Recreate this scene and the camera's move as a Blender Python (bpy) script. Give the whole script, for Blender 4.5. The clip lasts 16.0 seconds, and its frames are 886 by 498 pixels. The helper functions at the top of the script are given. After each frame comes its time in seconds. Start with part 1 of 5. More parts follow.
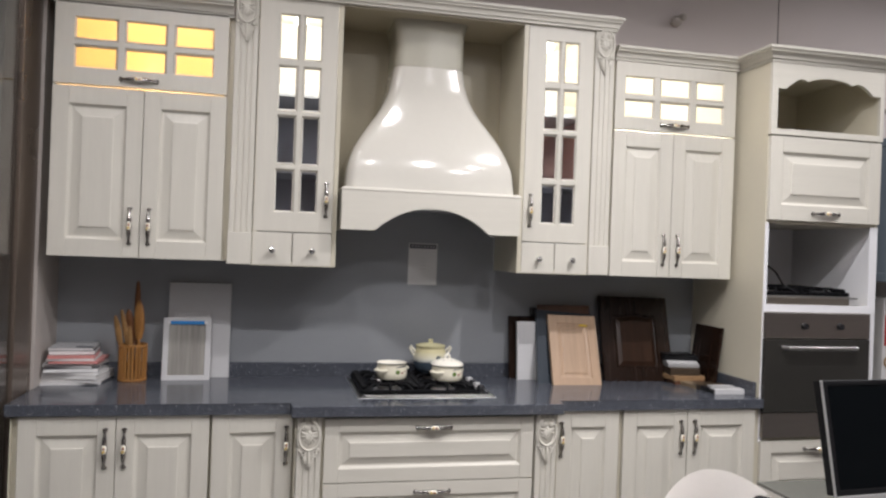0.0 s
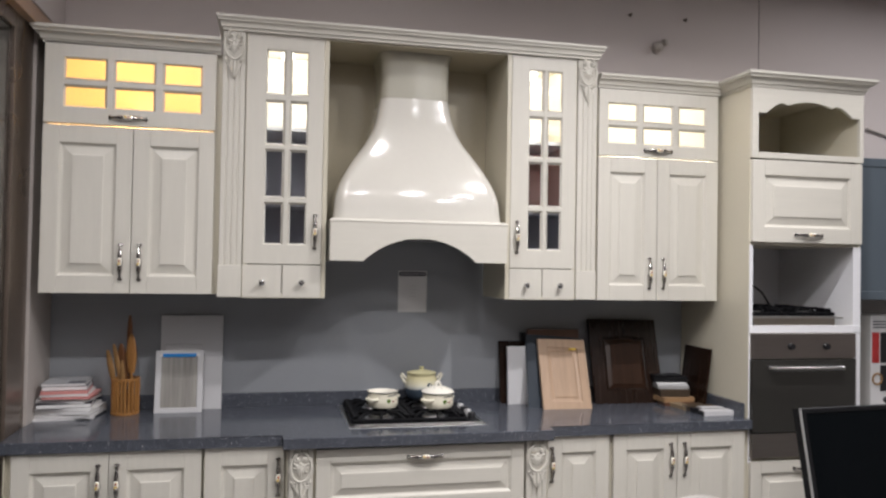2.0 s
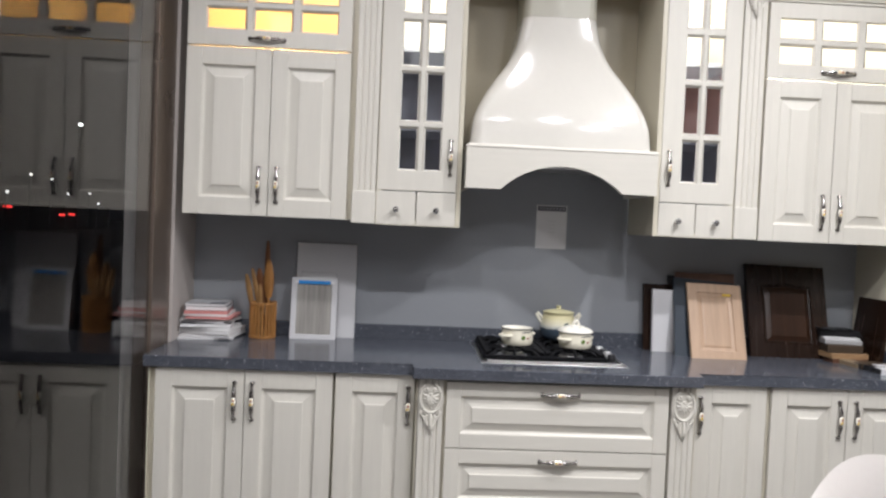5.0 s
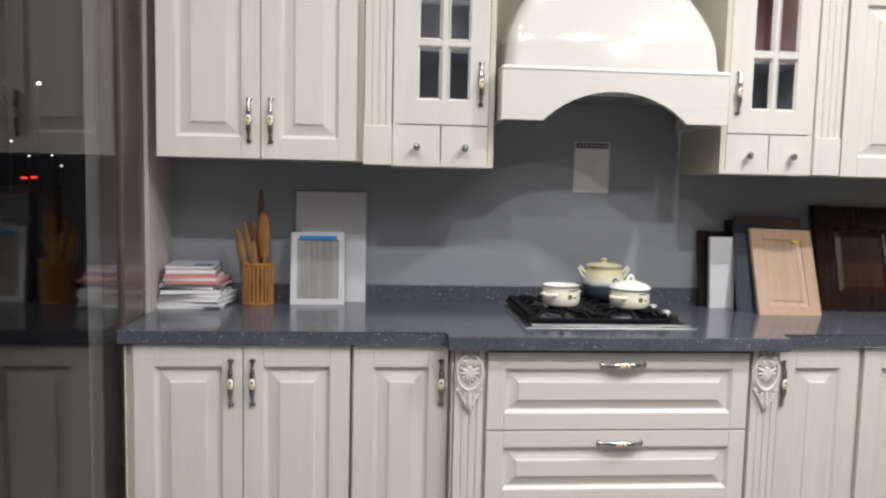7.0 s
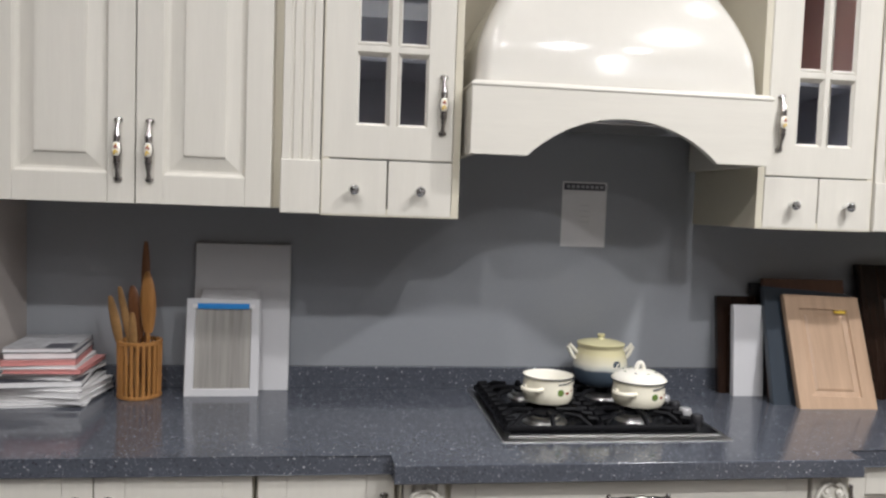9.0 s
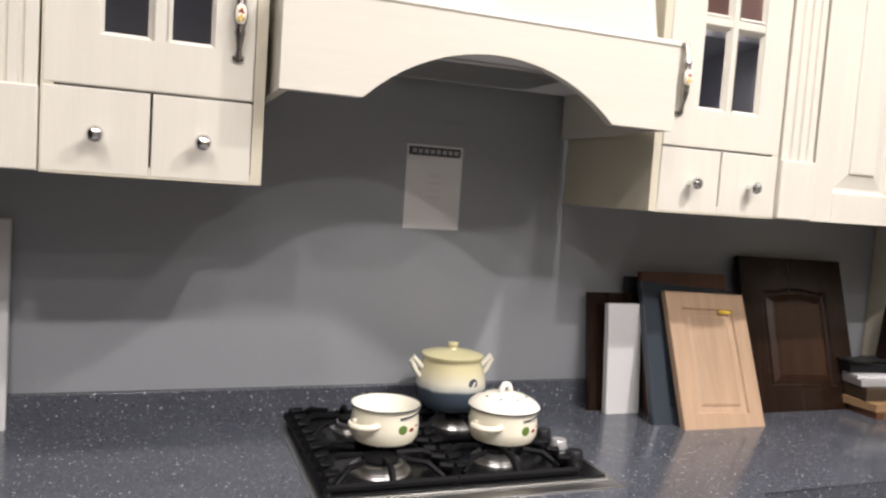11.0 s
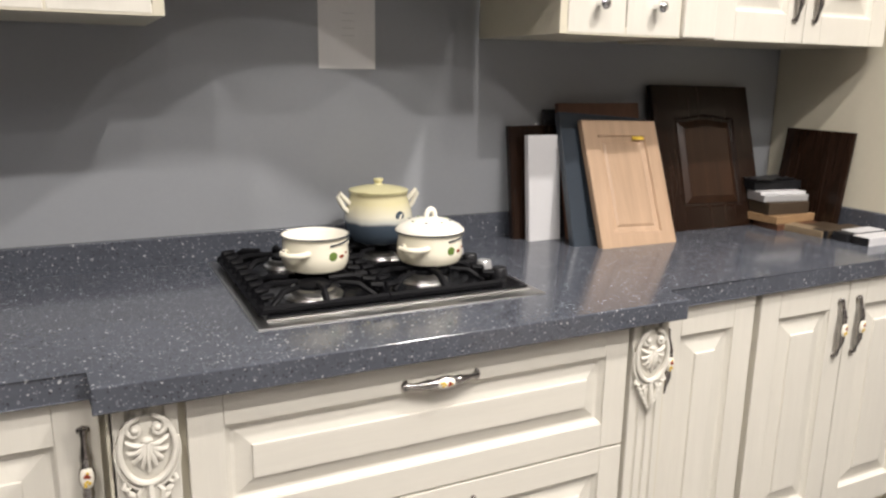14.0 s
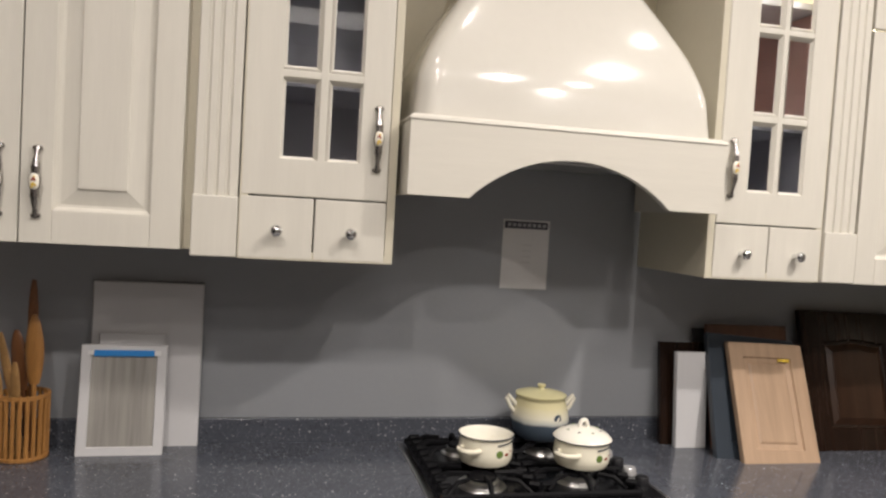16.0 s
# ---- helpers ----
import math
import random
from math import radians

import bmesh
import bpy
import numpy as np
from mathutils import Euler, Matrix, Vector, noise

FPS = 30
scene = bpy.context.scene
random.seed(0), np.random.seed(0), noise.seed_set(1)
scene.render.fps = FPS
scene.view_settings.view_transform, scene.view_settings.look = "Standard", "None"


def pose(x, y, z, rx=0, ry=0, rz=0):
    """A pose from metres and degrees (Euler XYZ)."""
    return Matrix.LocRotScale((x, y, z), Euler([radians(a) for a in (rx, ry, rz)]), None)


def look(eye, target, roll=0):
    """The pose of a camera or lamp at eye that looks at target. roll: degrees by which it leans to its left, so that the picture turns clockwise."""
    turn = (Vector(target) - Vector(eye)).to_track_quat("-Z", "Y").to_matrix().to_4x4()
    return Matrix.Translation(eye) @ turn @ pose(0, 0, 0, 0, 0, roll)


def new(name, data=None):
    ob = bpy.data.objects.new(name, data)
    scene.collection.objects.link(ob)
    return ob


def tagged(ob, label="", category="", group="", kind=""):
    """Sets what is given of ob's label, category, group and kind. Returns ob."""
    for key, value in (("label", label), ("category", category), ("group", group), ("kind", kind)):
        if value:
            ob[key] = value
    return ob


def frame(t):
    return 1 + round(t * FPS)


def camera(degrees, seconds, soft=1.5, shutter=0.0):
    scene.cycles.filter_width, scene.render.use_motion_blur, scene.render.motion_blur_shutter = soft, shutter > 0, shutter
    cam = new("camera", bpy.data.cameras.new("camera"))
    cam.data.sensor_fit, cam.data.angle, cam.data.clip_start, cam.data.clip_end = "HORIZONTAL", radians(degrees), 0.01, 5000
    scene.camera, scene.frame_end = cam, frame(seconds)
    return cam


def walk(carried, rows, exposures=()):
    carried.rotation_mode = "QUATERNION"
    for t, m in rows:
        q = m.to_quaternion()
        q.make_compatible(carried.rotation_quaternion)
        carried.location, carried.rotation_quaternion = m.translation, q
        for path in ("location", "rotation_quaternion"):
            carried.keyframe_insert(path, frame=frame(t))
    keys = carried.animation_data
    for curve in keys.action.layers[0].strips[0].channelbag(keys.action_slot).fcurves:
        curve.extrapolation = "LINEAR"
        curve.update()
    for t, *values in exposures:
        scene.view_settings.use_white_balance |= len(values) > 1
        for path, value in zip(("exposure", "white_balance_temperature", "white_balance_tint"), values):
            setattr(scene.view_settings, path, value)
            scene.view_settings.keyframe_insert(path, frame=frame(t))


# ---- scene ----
cam = camera(60.6, 16.0, soft=2.4)
PATH = [
    (0, (-0.096, -3.817, 1.503), (0.341, -1.865, 1.505), 2.1),
    (0.5, (-0.087, -3.829, 1.515), (0.345, -1.876, 1.521), 1.5),
    (1, (-0.095, -3.844, 1.557), (0.281, -1.88, 1.609), -0.0),
    (1.5, (-0.103, -3.855, 1.582), (0.222, -1.884, 1.678), -0.3),
    (2, (-0.064, -3.867, 1.568), (0.378, -1.917, 1.609), 1.0),
    (2.5, (-0.027, -3.862, 1.552), (0.522, -1.938, 1.554), 1.6),
    (3, (-0.011, -3.857, 1.543), (0.623, -1.96, 1.514), 2.4),
    (3.5, (-0.027, -3.844, 1.535), (0.511, -1.918, 1.502), 2.5),
    (4, (-0.042, -3.816, 1.514), (0.336, -1.852, 1.461), 2.3),
    (4.5, (-0.038, -3.774, 1.466), (0.05, -1.777, 1.417), 2.4),
    (6.8, (-0.19, -3.191, 1.358), (-0.039, -1.206, 1.176), 1.8),
    (7, (-0.227, -3.143, 1.359), (-0.061, -1.158, 1.178), 1.3),
    (7.5, (-0.119, -2.967, 1.367), (0.264, -1.014, 1.164), 3.1),
    (8, (-0.017, -2.808, 1.394), (0.219, -0.825, 1.275), 1.5),
    (8.2, (-0.034, -2.755, 1.412), (0.138, -0.768, 1.263), 1.5),
    (10.3, (-0.221, -1.916, 1.471), (0.36, -0.003, 1.412), 2.6),
    (10.5, (-0.163, -1.905, 1.478), (0.456, -0.005, 1.395), 2.7),
    (11, (0.003, -1.824, 1.42), (0.709, 0.041, 1.267), 3.9),
    (11.5, (0.035, -1.837, 1.326), (0.786, 0.0, 1.081), 3.5),
    (12, (0.001, -1.911, 1.288), (0.943, -0.185, 0.923), 4.8),
    (12.5, (-0.007, -1.945, 1.262), (0.958, -0.245, 0.841), 4.3),
    (13, (-0.008, -1.945, 1.271), (0.918, -0.233, 0.812), 4.0),
    (13.5, (-0.008, -1.939, 1.27), (0.875, -0.21, 0.791), 3.6),
    (14, (0.009, -1.893, 1.316), (0.864, -0.143, 0.861), 0.9),
    (14.5, (0.023, -1.84, 1.446), (0.621, 0.045, 1.148), 0.5),
    (15, (0.033, -1.849, 1.532), (0.476, 0.095, 1.383), 2.9),
    (15.5, (-0.095, -1.963, 1.546), (0.35, -0.016, 1.444), 2.6),
    (16, (-0.122, -2.216, 1.54), (0.332, -0.271, 1.444), 3.4),
]
EXPOSURES = [(0, -1.52, 6250, 13), (2.2, -1.54, 6250, 13), (3, -1.52, 6050, 12), (4.7, -1.28, 6050, 12), (7, -1.18, 6150, 11), (8.2, -1.24, 6150, 11), (10.5, -1.29, 6350, 11), (11, -0.92, 6600, 14), (11.5, -0.58, 6700, 14), (12.1, -0.89, 6650, 13), (13.5, -0.9, 6650, 11), (14.1, -0.81, 6700, 12), (14.5, -0.76, 7100, 17), (15, -1.26, 6900, 14), (16, -1.39, 6850, 13)]
walk(cam, [(t, look(eye, target, roll)) for t, eye, target, roll in PATH], EXPOSURES)

# ---------------------------------------------------------------- light
world = bpy.data.worlds.new("night")
scene.world = world
world.use_nodes = True
world.node_tree.nodes["Background"].inputs[0].default_value = (0.010, 0.012, 0.02, 1)
world.node_tree.nodes["Background"].inputs[1].default_value = 0.25

CEIL = 3.25
# recessed ceiling lamps: x, y, watts, beam in degrees; those at x -0.62 and -0.30 are unseen fill
DOWNLIGHTS = [(-0.62, -1.02, 7, 172), (0.44, -1.00, 11, 172), (1.62, -1.05, 7, 172),
              (-0.62, -1.78, 30, 155), (1.62, -1.77, 98, 155),
              (-0.62, -2.58, 54, 155), (0.36, -2.58, 24, 155), (0.98, -2.54, 76, 155), (1.63, -2.56, 26, 155),
              (1.66, -3.44, 58, 170), (-0.30, -4.5, 34, 178), (3.3, -1.25, 46, 176), (4.4, -1.2, 46, 176), (3.4, -4.4, 10, 155)]
# flat ceiling panels in the room behind: x, y, width, depth, watts
PANELS = [(0.5, -5.6, 1.2, 0.6, 4), (3.0, -5.6, 1.2, 0.6, 4), (2.3, -3.7, 1.2, 0.3, 3), (0.2, -4.0, 1.2, 0.3, 3)]
LAMP_COLOUR = (1.0, 0.965, 0.93)


def lamp(name, kind, loc, watts, colour, size=0.05, spread=180):
    data = bpy.data.lights.new(name, kind)
    data.energy, data.color = watts, colour
    if kind == "AREA":
        data.shape = "DISK"
        data.size = size
        data.spread = radians(spread)
    else:
        data.shadow_soft_size = size
    ob = new(name, data)
    ob.location = loc
    return ob


# ---------------------------------------------------------------- materials
def material(name, base, rough=0.5, metal=0.0, var=0.08, scale=6.0, stretch=(1, 1, 1), fine=60.0, bump=0.05, coat=0.0, ior=1.45):
    m = bpy.data.materials.new(name)
    m.use_nodes = True
    nt = m.node_tree
    n, l = nt.nodes, nt.links
    b = n["Principled BSDF"]
    b.inputs["Roughness"].default_value = rough
    b.inputs["Metallic"].default_value = metal
    b.inputs["IOR"].default_value = ior
    b.inputs["Coat Weight"].default_value = coat
    b.inputs["Coat Roughness"].default_value = 0.08
    tc = n.new("ShaderNodeTexCoord")
    mp = n.new("ShaderNodeMapping")
    mp.inputs["Scale"].default_value = stretch
    l.new(tc.outputs["Object"], mp.inputs["Vector"])
    big = n.new("ShaderNodeTexNoise")
    big.inputs["Scale"].default_value = scale
    big.inputs["Detail"].default_value = 4
    small = n.new("ShaderNodeTexNoise")
    small.inputs["Scale"].default_value = fine
    small.inputs["Detail"].default_value = 3
    l.new(mp.outputs[0], big.inputs["Vector"])
    l.new(mp.outputs[0], small.inputs["Vector"])
    ramp = n.new("ShaderNodeValToRGB")
    ramp.color_ramp.elements[0].position, ramp.color_ramp.elements[1].position = 0.3, 0.7
    ramp.color_ramp.elements[0].color = (*[c * (1 - var) for c in base], 1)
    ramp.color_ramp.elements[1].color = (*[min(1, c * (1 + var)) for c in base], 1)
    mixv = n.new("ShaderNodeMath")
    mixv.operation = "MULTIPLY_ADD"
    mixv.inputs[1].default_value = 0.4
    l.new(small.outputs["Fac"], mixv.inputs[0])
    sc = n.new("ShaderNodeMath")
    sc.operation = "MULTIPLY"
    sc.inputs[1].default_value = 0.6
    l.new(big.outputs["Fac"], sc.inputs[0])
    l.new(sc.outputs[0], mixv.inputs[2])
    l.new(mixv.outputs[0], ramp.inputs[0])
    l.new(ramp.outputs[0], b.inputs["Base Color"])
    rr = n.new("ShaderNodeMapRange")
    rr.inputs["To Min"].default_value = max(0.02, rough * 0.8)
    rr.inputs["To Max"].default_value = min(1, rough * 1.2)
    l.new(big.outputs["Fac"], rr.inputs["Value"])
    l.new(rr.outputs[0], b.inputs["Roughness"])
    if bump:
        bp = n.new("ShaderNodeBump")
        bp.inputs["Strength"].default_value = bump
        bp.inputs["Distance"].default_value = 0.002
        l.new(small.outputs["Fac"], bp.inputs["Height"])
        l.new(bp.outputs[0], b.inputs["Normal"])
    return m


def plain(name, base, rough=0.5, metal=0.0, trans=0.0, emit=None, power=0.0):
    m = bpy.data.materials.new(name)
    m.use_nodes = True
    b = m.node_tree.nodes["Principled BSDF"]
    b.inputs["Base Color"].default_value = (*base, 1)
    b.inputs["Roughness"].default_value = rough
    b.inputs["Metallic"].default_value = metal
    b.inputs["Transmission Weight"].default_value = trans
    if emit:
        b.inputs["Emission Color"].default_value = (*emit, 1)
        b.inputs["Emission Strength"].default_value = power
    return m


def quartz_material(name, base=(0.068, 0.074, 0.090)):
    """Dark engineered stone with pale chips of two sizes and a soft cloud."""
    m = material(name, base, rough=0.14, var=0.14, scale=9, fine=90, bump=0.0)
    nt = m.node_tree
    n, l = nt.nodes, nt.links
    b = n["Principled BSDF"]
    src = b.inputs["Base Color"].links[0].from_socket
    tc = next(x for x in n if x.bl_idname == "ShaderNodeTexCoord")
    last = src
    wob = n.new("ShaderNodeTexNoise")
    wob.inputs["Scale"].default_value = 160
    wob.inputs["Detail"].default_value = 2
    l.new(tc.outputs["Object"], wob.inputs["Vector"])
    shift = n.new("ShaderNodeVectorMath")
    shift.operation = "MULTIPLY_ADD"
    shift.inputs[1].default_value = (0.010, 0.010, 0.010)
    l.new(wob.outputs["Color"], shift.inputs[0])
    l.new(tc.outputs["Object"], shift.inputs[2])
    for scale, size, keep, col in ((135, 0.30, 0.90, (0.37, 0.38, 0.39, 1)), (230, 0.34, 0.77, (0.185, 0.195, 0.215, 1)), (190, 0.34, 0.78, (0.030, 0.033, 0.040, 1))):
        v = n.new("ShaderNodeTexVoronoi")
        v.inputs["Scale"].default_value = scale
        l.new(shift.outputs[0], v.inputs["Vector"])
        near = n.new("ShaderNodeMath")
        near.operation = "LESS_THAN"
        near.inputs[1].default_value = size
        l.new(v.outputs["Distance"], near.inputs[0])
        sep = n.new("ShaderNodeSeparateColor")
        l.new(v.outputs["Color"], sep.inputs[0])
        pick = n.new("ShaderNodeMath")
        pick.operation = "GREATER_THAN"
        pick.inputs[1].default_value = keep
        l.new(sep.outputs[0], pick.inputs[0])
        both = n.new("ShaderNodeMath")
        both.operation = "MULTIPLY"
        l.new(near.outputs[0], both.inputs[0])
        l.new(pick.outputs[0], both.inputs[1])
        mix = n.new("ShaderNodeMix")
        mix.data_type = "RGBA"
        l.new(both.outputs[0], mix.inputs["Factor"])
        l.new(last, mix.inputs["A"])
        mix.inputs["B"].default_value = col
        last = mix.outputs["Result"]
    l.new(last, b.inputs["Base Color"])
    return m


def frosted_material(name, colour):
    m = bpy.data.materials.new(name)
    m.use_nodes = True
    nt = m.node_tree
    n, l = nt.nodes, nt.links
    n.remove(n["Principled BSDF"])
    tr = n.new("ShaderNodeBsdfTranslucent")
    tr.inputs[0].default_value = (*colour, 1)
    gl = n.new("ShaderNodeBsdfGlossy")
    gl.inputs["Roughness"].default_value = 0.25
    mx = n.new("ShaderNodeMixShader")
    mx.inputs[0].default_value = 0.05
    l.new(tr.outputs[0], mx.inputs[1])
    l.new(gl.outputs[0], mx.inputs[2])
    l.new(mx.outputs[0], n["Material Output"].inputs[0])
    return m


CREAM = material("cream_painted_wood", (0.63, 0.603, 0.535), rough=0.42, var=0.035, scale=5, stretch=(9, 9, 0.6), fine=26, bump=0.08)
CREAM_H = material("cream_painted_wood_horizontal", (0.63, 0.603, 0.535), rough=0.42, var=0.035, scale=5, stretch=(0.6, 9, 9), fine=26, bump=0.08)
CREAM_GLOSS = material("cream_lacquer", (0.64, 0.615, 0.555), rough=0.13, var=0.02, scale=3, fine=40, bump=0.012, coat=0.4)
# chimney: a darker, less glossy cream than the bell
CHIMNEY = material("darker_cream_chimney", (0.43, 0.41, 0.335), rough=0.24, var=0.03, scale=3, fine=40, bump=0.02)
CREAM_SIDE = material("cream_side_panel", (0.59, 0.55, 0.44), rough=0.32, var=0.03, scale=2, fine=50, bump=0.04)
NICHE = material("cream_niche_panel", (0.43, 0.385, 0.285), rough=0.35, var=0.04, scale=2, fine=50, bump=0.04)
CARCASS = material("cabinet_interior", (0.62, 0.60, 0.54), rough=0.6, var=0.05, scale=3, fine=60, bump=0.03)
WHITE_IN = material("white_melamine", (0.78, 0.78, 0.80), rough=0.45, var=0.03, scale=3, fine=80, bump=0.02)
# grey that carries the shade of the lower glazed compartments
SHADED_IN = material("shaded_cabinet_interior", (0.38, 0.385, 0.435), rough=0.5, var=0.06, scale=3, fine=60, bump=0.02)
MAUVE_IN = material("mauve_brown_board", (0.60, 0.40, 0.355), rough=0.5, var=0.08, scale=3, fine=60, bump=0.02)
DARKGAP = plain("dark_gap", (0.03, 0.028, 0.026), 0.9)
QUARTZ = quartz_material("dark_speckled_quartz")
SPLASH = material("grey_backsplash", (0.295, 0.308, 0.324), rough=0.34, var=0.03, scale=2, fine=90, bump=0.02)
WALLPAINT = material("pale_wall_paint", (0.60, 0.545, 0.53), rough=0.85, var=0.03, scale=1.5, fine=120, bump=0.08)
CEILING = material("ceiling_paint", (0.26, 0.245, 0.235), rough=0.9, var=0.03, scale=1.2, fine=80, bump=0.05)
FLOORM = material("floor_tile", (0.17, 0.165, 0.16), rough=0.22, var=0.06, scale=2, fine=40, bump=0.01)
CHROME = material("antique_silver", (0.38, 0.36, 0.345), rough=0.22, metal=1.0, var=0.35, scale=60, fine=220, bump=0.15)
KNOBM = plain("polished_chrome", (0.72, 0.72, 0.72), 0.12, 1.0)
PORCELAIN = plain("porcelain", (0.82, 0.78, 0.68), 0.12)
FLOWER_Y = plain("painted_flower_yellow", (0.62, 0.42, 0.06), 0.25)
FLOWER_R = plain("painted_flower_red", (0.26, 0.055, 0.03), 0.25)
LEAF = plain("painted_leaf_green", (0.12, 0.19, 0.045), 0.25)
STEEL = material("brushed_steel", (0.58, 0.575, 0.565), rough=0.3, metal=1.0, var=0.08, scale=4, stretch=(1, 30, 30), fine=30, bump=0.05)
OVENSTEEL = material("oven_steel", (0.40, 0.37, 0.34), rough=0.34, metal=1.0, var=0.06, scale=4, stretch=(1, 30, 30), fine=30, bump=0.04)
OVENGLASS = plain("dark_oven_glass", (0.030, 0.029, 0.026), 0.08)
HOBGLASS = plain("black_hob_enamel", (0.007, 0.007, 0.008), 0.22)
HOBGLASS.node_tree.nodes["Principled BSDF"].inputs["IOR"].default_value = 1.3
IRON = material("cast_iron", (0.004, 0.004, 0.005), rough=0.55, var=0.2, scale=20, fine=150, bump=0.3, ior=1.22)
BLACK = material("black_plastic", (0.014, 0.014, 0.016), rough=0.35, var=0.1, scale=8, fine=120, bump=0.04)
BLACKBOARD = material("black_laminate", (0.007, 0.007, 0.008), rough=0.55, var=0.15, scale=6, fine=90, bump=0.05, ior=1.3)
DARKWOOD = material("dark_olive_wood", (0.055, 0.038, 0.024), rough=0.45, var=0.3, scale=5, stretch=(1, 1, 14), fine=30, bump=0.1)
PALEBLOCK = material("pale_block_wood", (0.30, 0.185, 0.095), rough=0.45, var=0.2, scale=5, stretch=(2, 12, 12), fine=20, bump=0.1)
BEIGEBAR = material("beige_wood", (0.22, 0.165, 0.105), rough=0.45, var=0.15, scale=5, stretch=(12, 2, 12), fine=20, bump=0.08)
SCREEN = plain("switched_off_screen", (0.003, 0.004, 0.005), 0.25)
SCREEN.node_tree.nodes["Principled BSDF"].inputs["IOR"].default_value = 1.2
SILVER = plain("silver_plastic", (0.60, 0.60, 0.60), 0.3, 0.6)
ENAMEL = material("cream_enamel", (0.80, 0.755, 0.61), rough=0.12, var=0.03, scale=8, fine=60, bump=0.0)
ENAMEL_IN = material("white_enamel", (0.82, 0.79, 0.70), rough=0.16, var=0.03, scale=8, fine=60, bump=0.0)
YELLOWPOT = material("pale_yellow_ceramic", (0.62, 0.575, 0.33), rough=0.15, var=0.05, scale=8, fine=60, bump=0.01)
POTBAND = material("white_glaze", (0.74, 0.71, 0.60), rough=0.15, var=0.04, scale=8, fine=60, bump=0.01)


def banded_glaze(name, stops, rough=0.16):
    """A glaze whose colour changes softly with height; stops are (height in metres, colour)."""
    m = bpy.data.materials.new(name)
    m.use_nodes = True
    n, l = m.node_tree.nodes, m.node_tree.links
    b = n["Principled BSDF"]
    b.inputs["Roughness"].default_value = rough
    tc = n.new("ShaderNodeTexCoord")
    sep = n.new("ShaderNodeSeparateXYZ")
    l.new(tc.outputs["Object"], sep.inputs[0])
    cloud = n.new("ShaderNodeTexNoise")
    cloud.inputs["Scale"].default_value = 28
    l.new(tc.outputs["Object"], cloud.inputs["Vector"])
    add = n.new("ShaderNodeMath")
    add.operation = "MULTIPLY_ADD"
    add.inputs[1].default_value = 0.010
    l.new(cloud.outputs["Fac"], add.inputs[0])
    l.new(sep.outputs["Z"], add.inputs[2])
    mr = n.new("ShaderNodeMapRange")
    mr.inputs["From Max"].default_value = 0.2
    l.new(add.outputs[0], mr.inputs["Value"])
    ramp = n.new("ShaderNodeValToRGB")
    e = ramp.color_ramp.elements
    for k, (h, col) in enumerate(stops):
        el = e[k] if k < 2 else e.new(h / 0.2)
        el.position = h / 0.2
        el.color = (*col, 1)
    l.new(mr.outputs[0], ramp.inputs[0])
    l.new(ramp.outputs[0], b.inputs["Base Color"])
    return m


POTGLAZE = banded_glaze("casserole_glaze", [(0.066, (0.055, 0.075, 0.100)), (0.074, (0.50, 0.51, 0.47)), (0.090, (0.70, 0.67, 0.54)), (0.125, (0.62, 0.565, 0.34))])
BLUEPOT = material("slate_blue_glaze", (0.055, 0.075, 0.10), rough=0.18, var=0.12, scale=12, fine=60, bump=0.01)
RIM = plain("dark_rim", (0.035, 0.045, 0.06), 0.25)
OAK = material("pale_oak", (0.41, 0.28, 0.185), rough=0.42, var=0.13, scale=4, stretch=(14, 14, 0.8), fine=14, bump=0.15)
WALNUT = material("dark_walnut", (0.016, 0.008, 0.005), rough=0.26, var=0.35, scale=4, stretch=(12, 12, 0.8), fine=14, bump=0.12, coat=0.05, ior=1.35)
WALNUT_PANEL = material("red_brown_walnut", (0.031, 0.0145, 0.008), rough=0.3, var=0.35, scale=4, stretch=(12, 12, 0.8), fine=14, bump=0.12, coat=0.1, ior=1.35)
BLUEGREY = material("blue_grey_lacquer", (0.036, 0.046, 0.059), rough=0.3, var=0.06, scale=4, fine=60, bump=0.03)
BLUECAB = material("blue_grey_cabinet_paint", (0.092, 0.115, 0.138), rough=0.4, var=0.04, scale=4, stretch=(6, 6, 0.6), fine=30, bump=0.06)
BROWNBOARD = material("brown_wood_board", (0.11, 0.05, 0.028), rough=0.4, var=0.25, scale=4, stretch=(12, 12, 1), fine=14, bump=0.1)
WHITEBOARD = material("white_laminate", (0.60, 0.595, 0.60), rough=0.35, var=0.02, scale=4, fine=80, bump=0.02)
GREYWOOD = material("grey_wood_veneer", (0.30, 0.285, 0.26), rough=0.4, var=0.3, scale=3, stretch=(16, 16, 0.7), fine=10, bump=0.08)
BLUETAG = plain("blue_label", (0.02, 0.23, 0.60), 0.35)
PAPER = material("paper", (0.74, 0.73, 0.72), rough=0.7, var=0.04, scale=12, fine=200, bump=0.02)
PAPER_GREY = material("grey_print", (0.42, 0.42, 0.43), rough=0.45, var=0.3, scale=14, fine=60, bump=0.0)
PALE_PRINT = plain("pale_print", (0.60, 0.59, 0.58), 0.6)
PINK = material("pink_cover", (0.62, 0.27, 0.25), rough=0.35, var=0.12, scale=9, fine=60, bump=0.0)
DARKCOVER = material("dark_cover", (0.06, 0.06, 0.075), rough=0.3, var=0.2, scale=9, fine=60, bump=0.0)
BAMBOO = material("bamboo", (0.36, 0.17, 0.05), rough=0.4, var=0.25, scale=12, stretch=(8, 8, 1), fine=30, bump=0.1)
SPOONWOOD = material("utensil_wood", (0.17, 0.068, 0.025), rough=0.45, var=0.25, scale=9, stretch=(10, 10, 1), fine=30, bump=0.1)
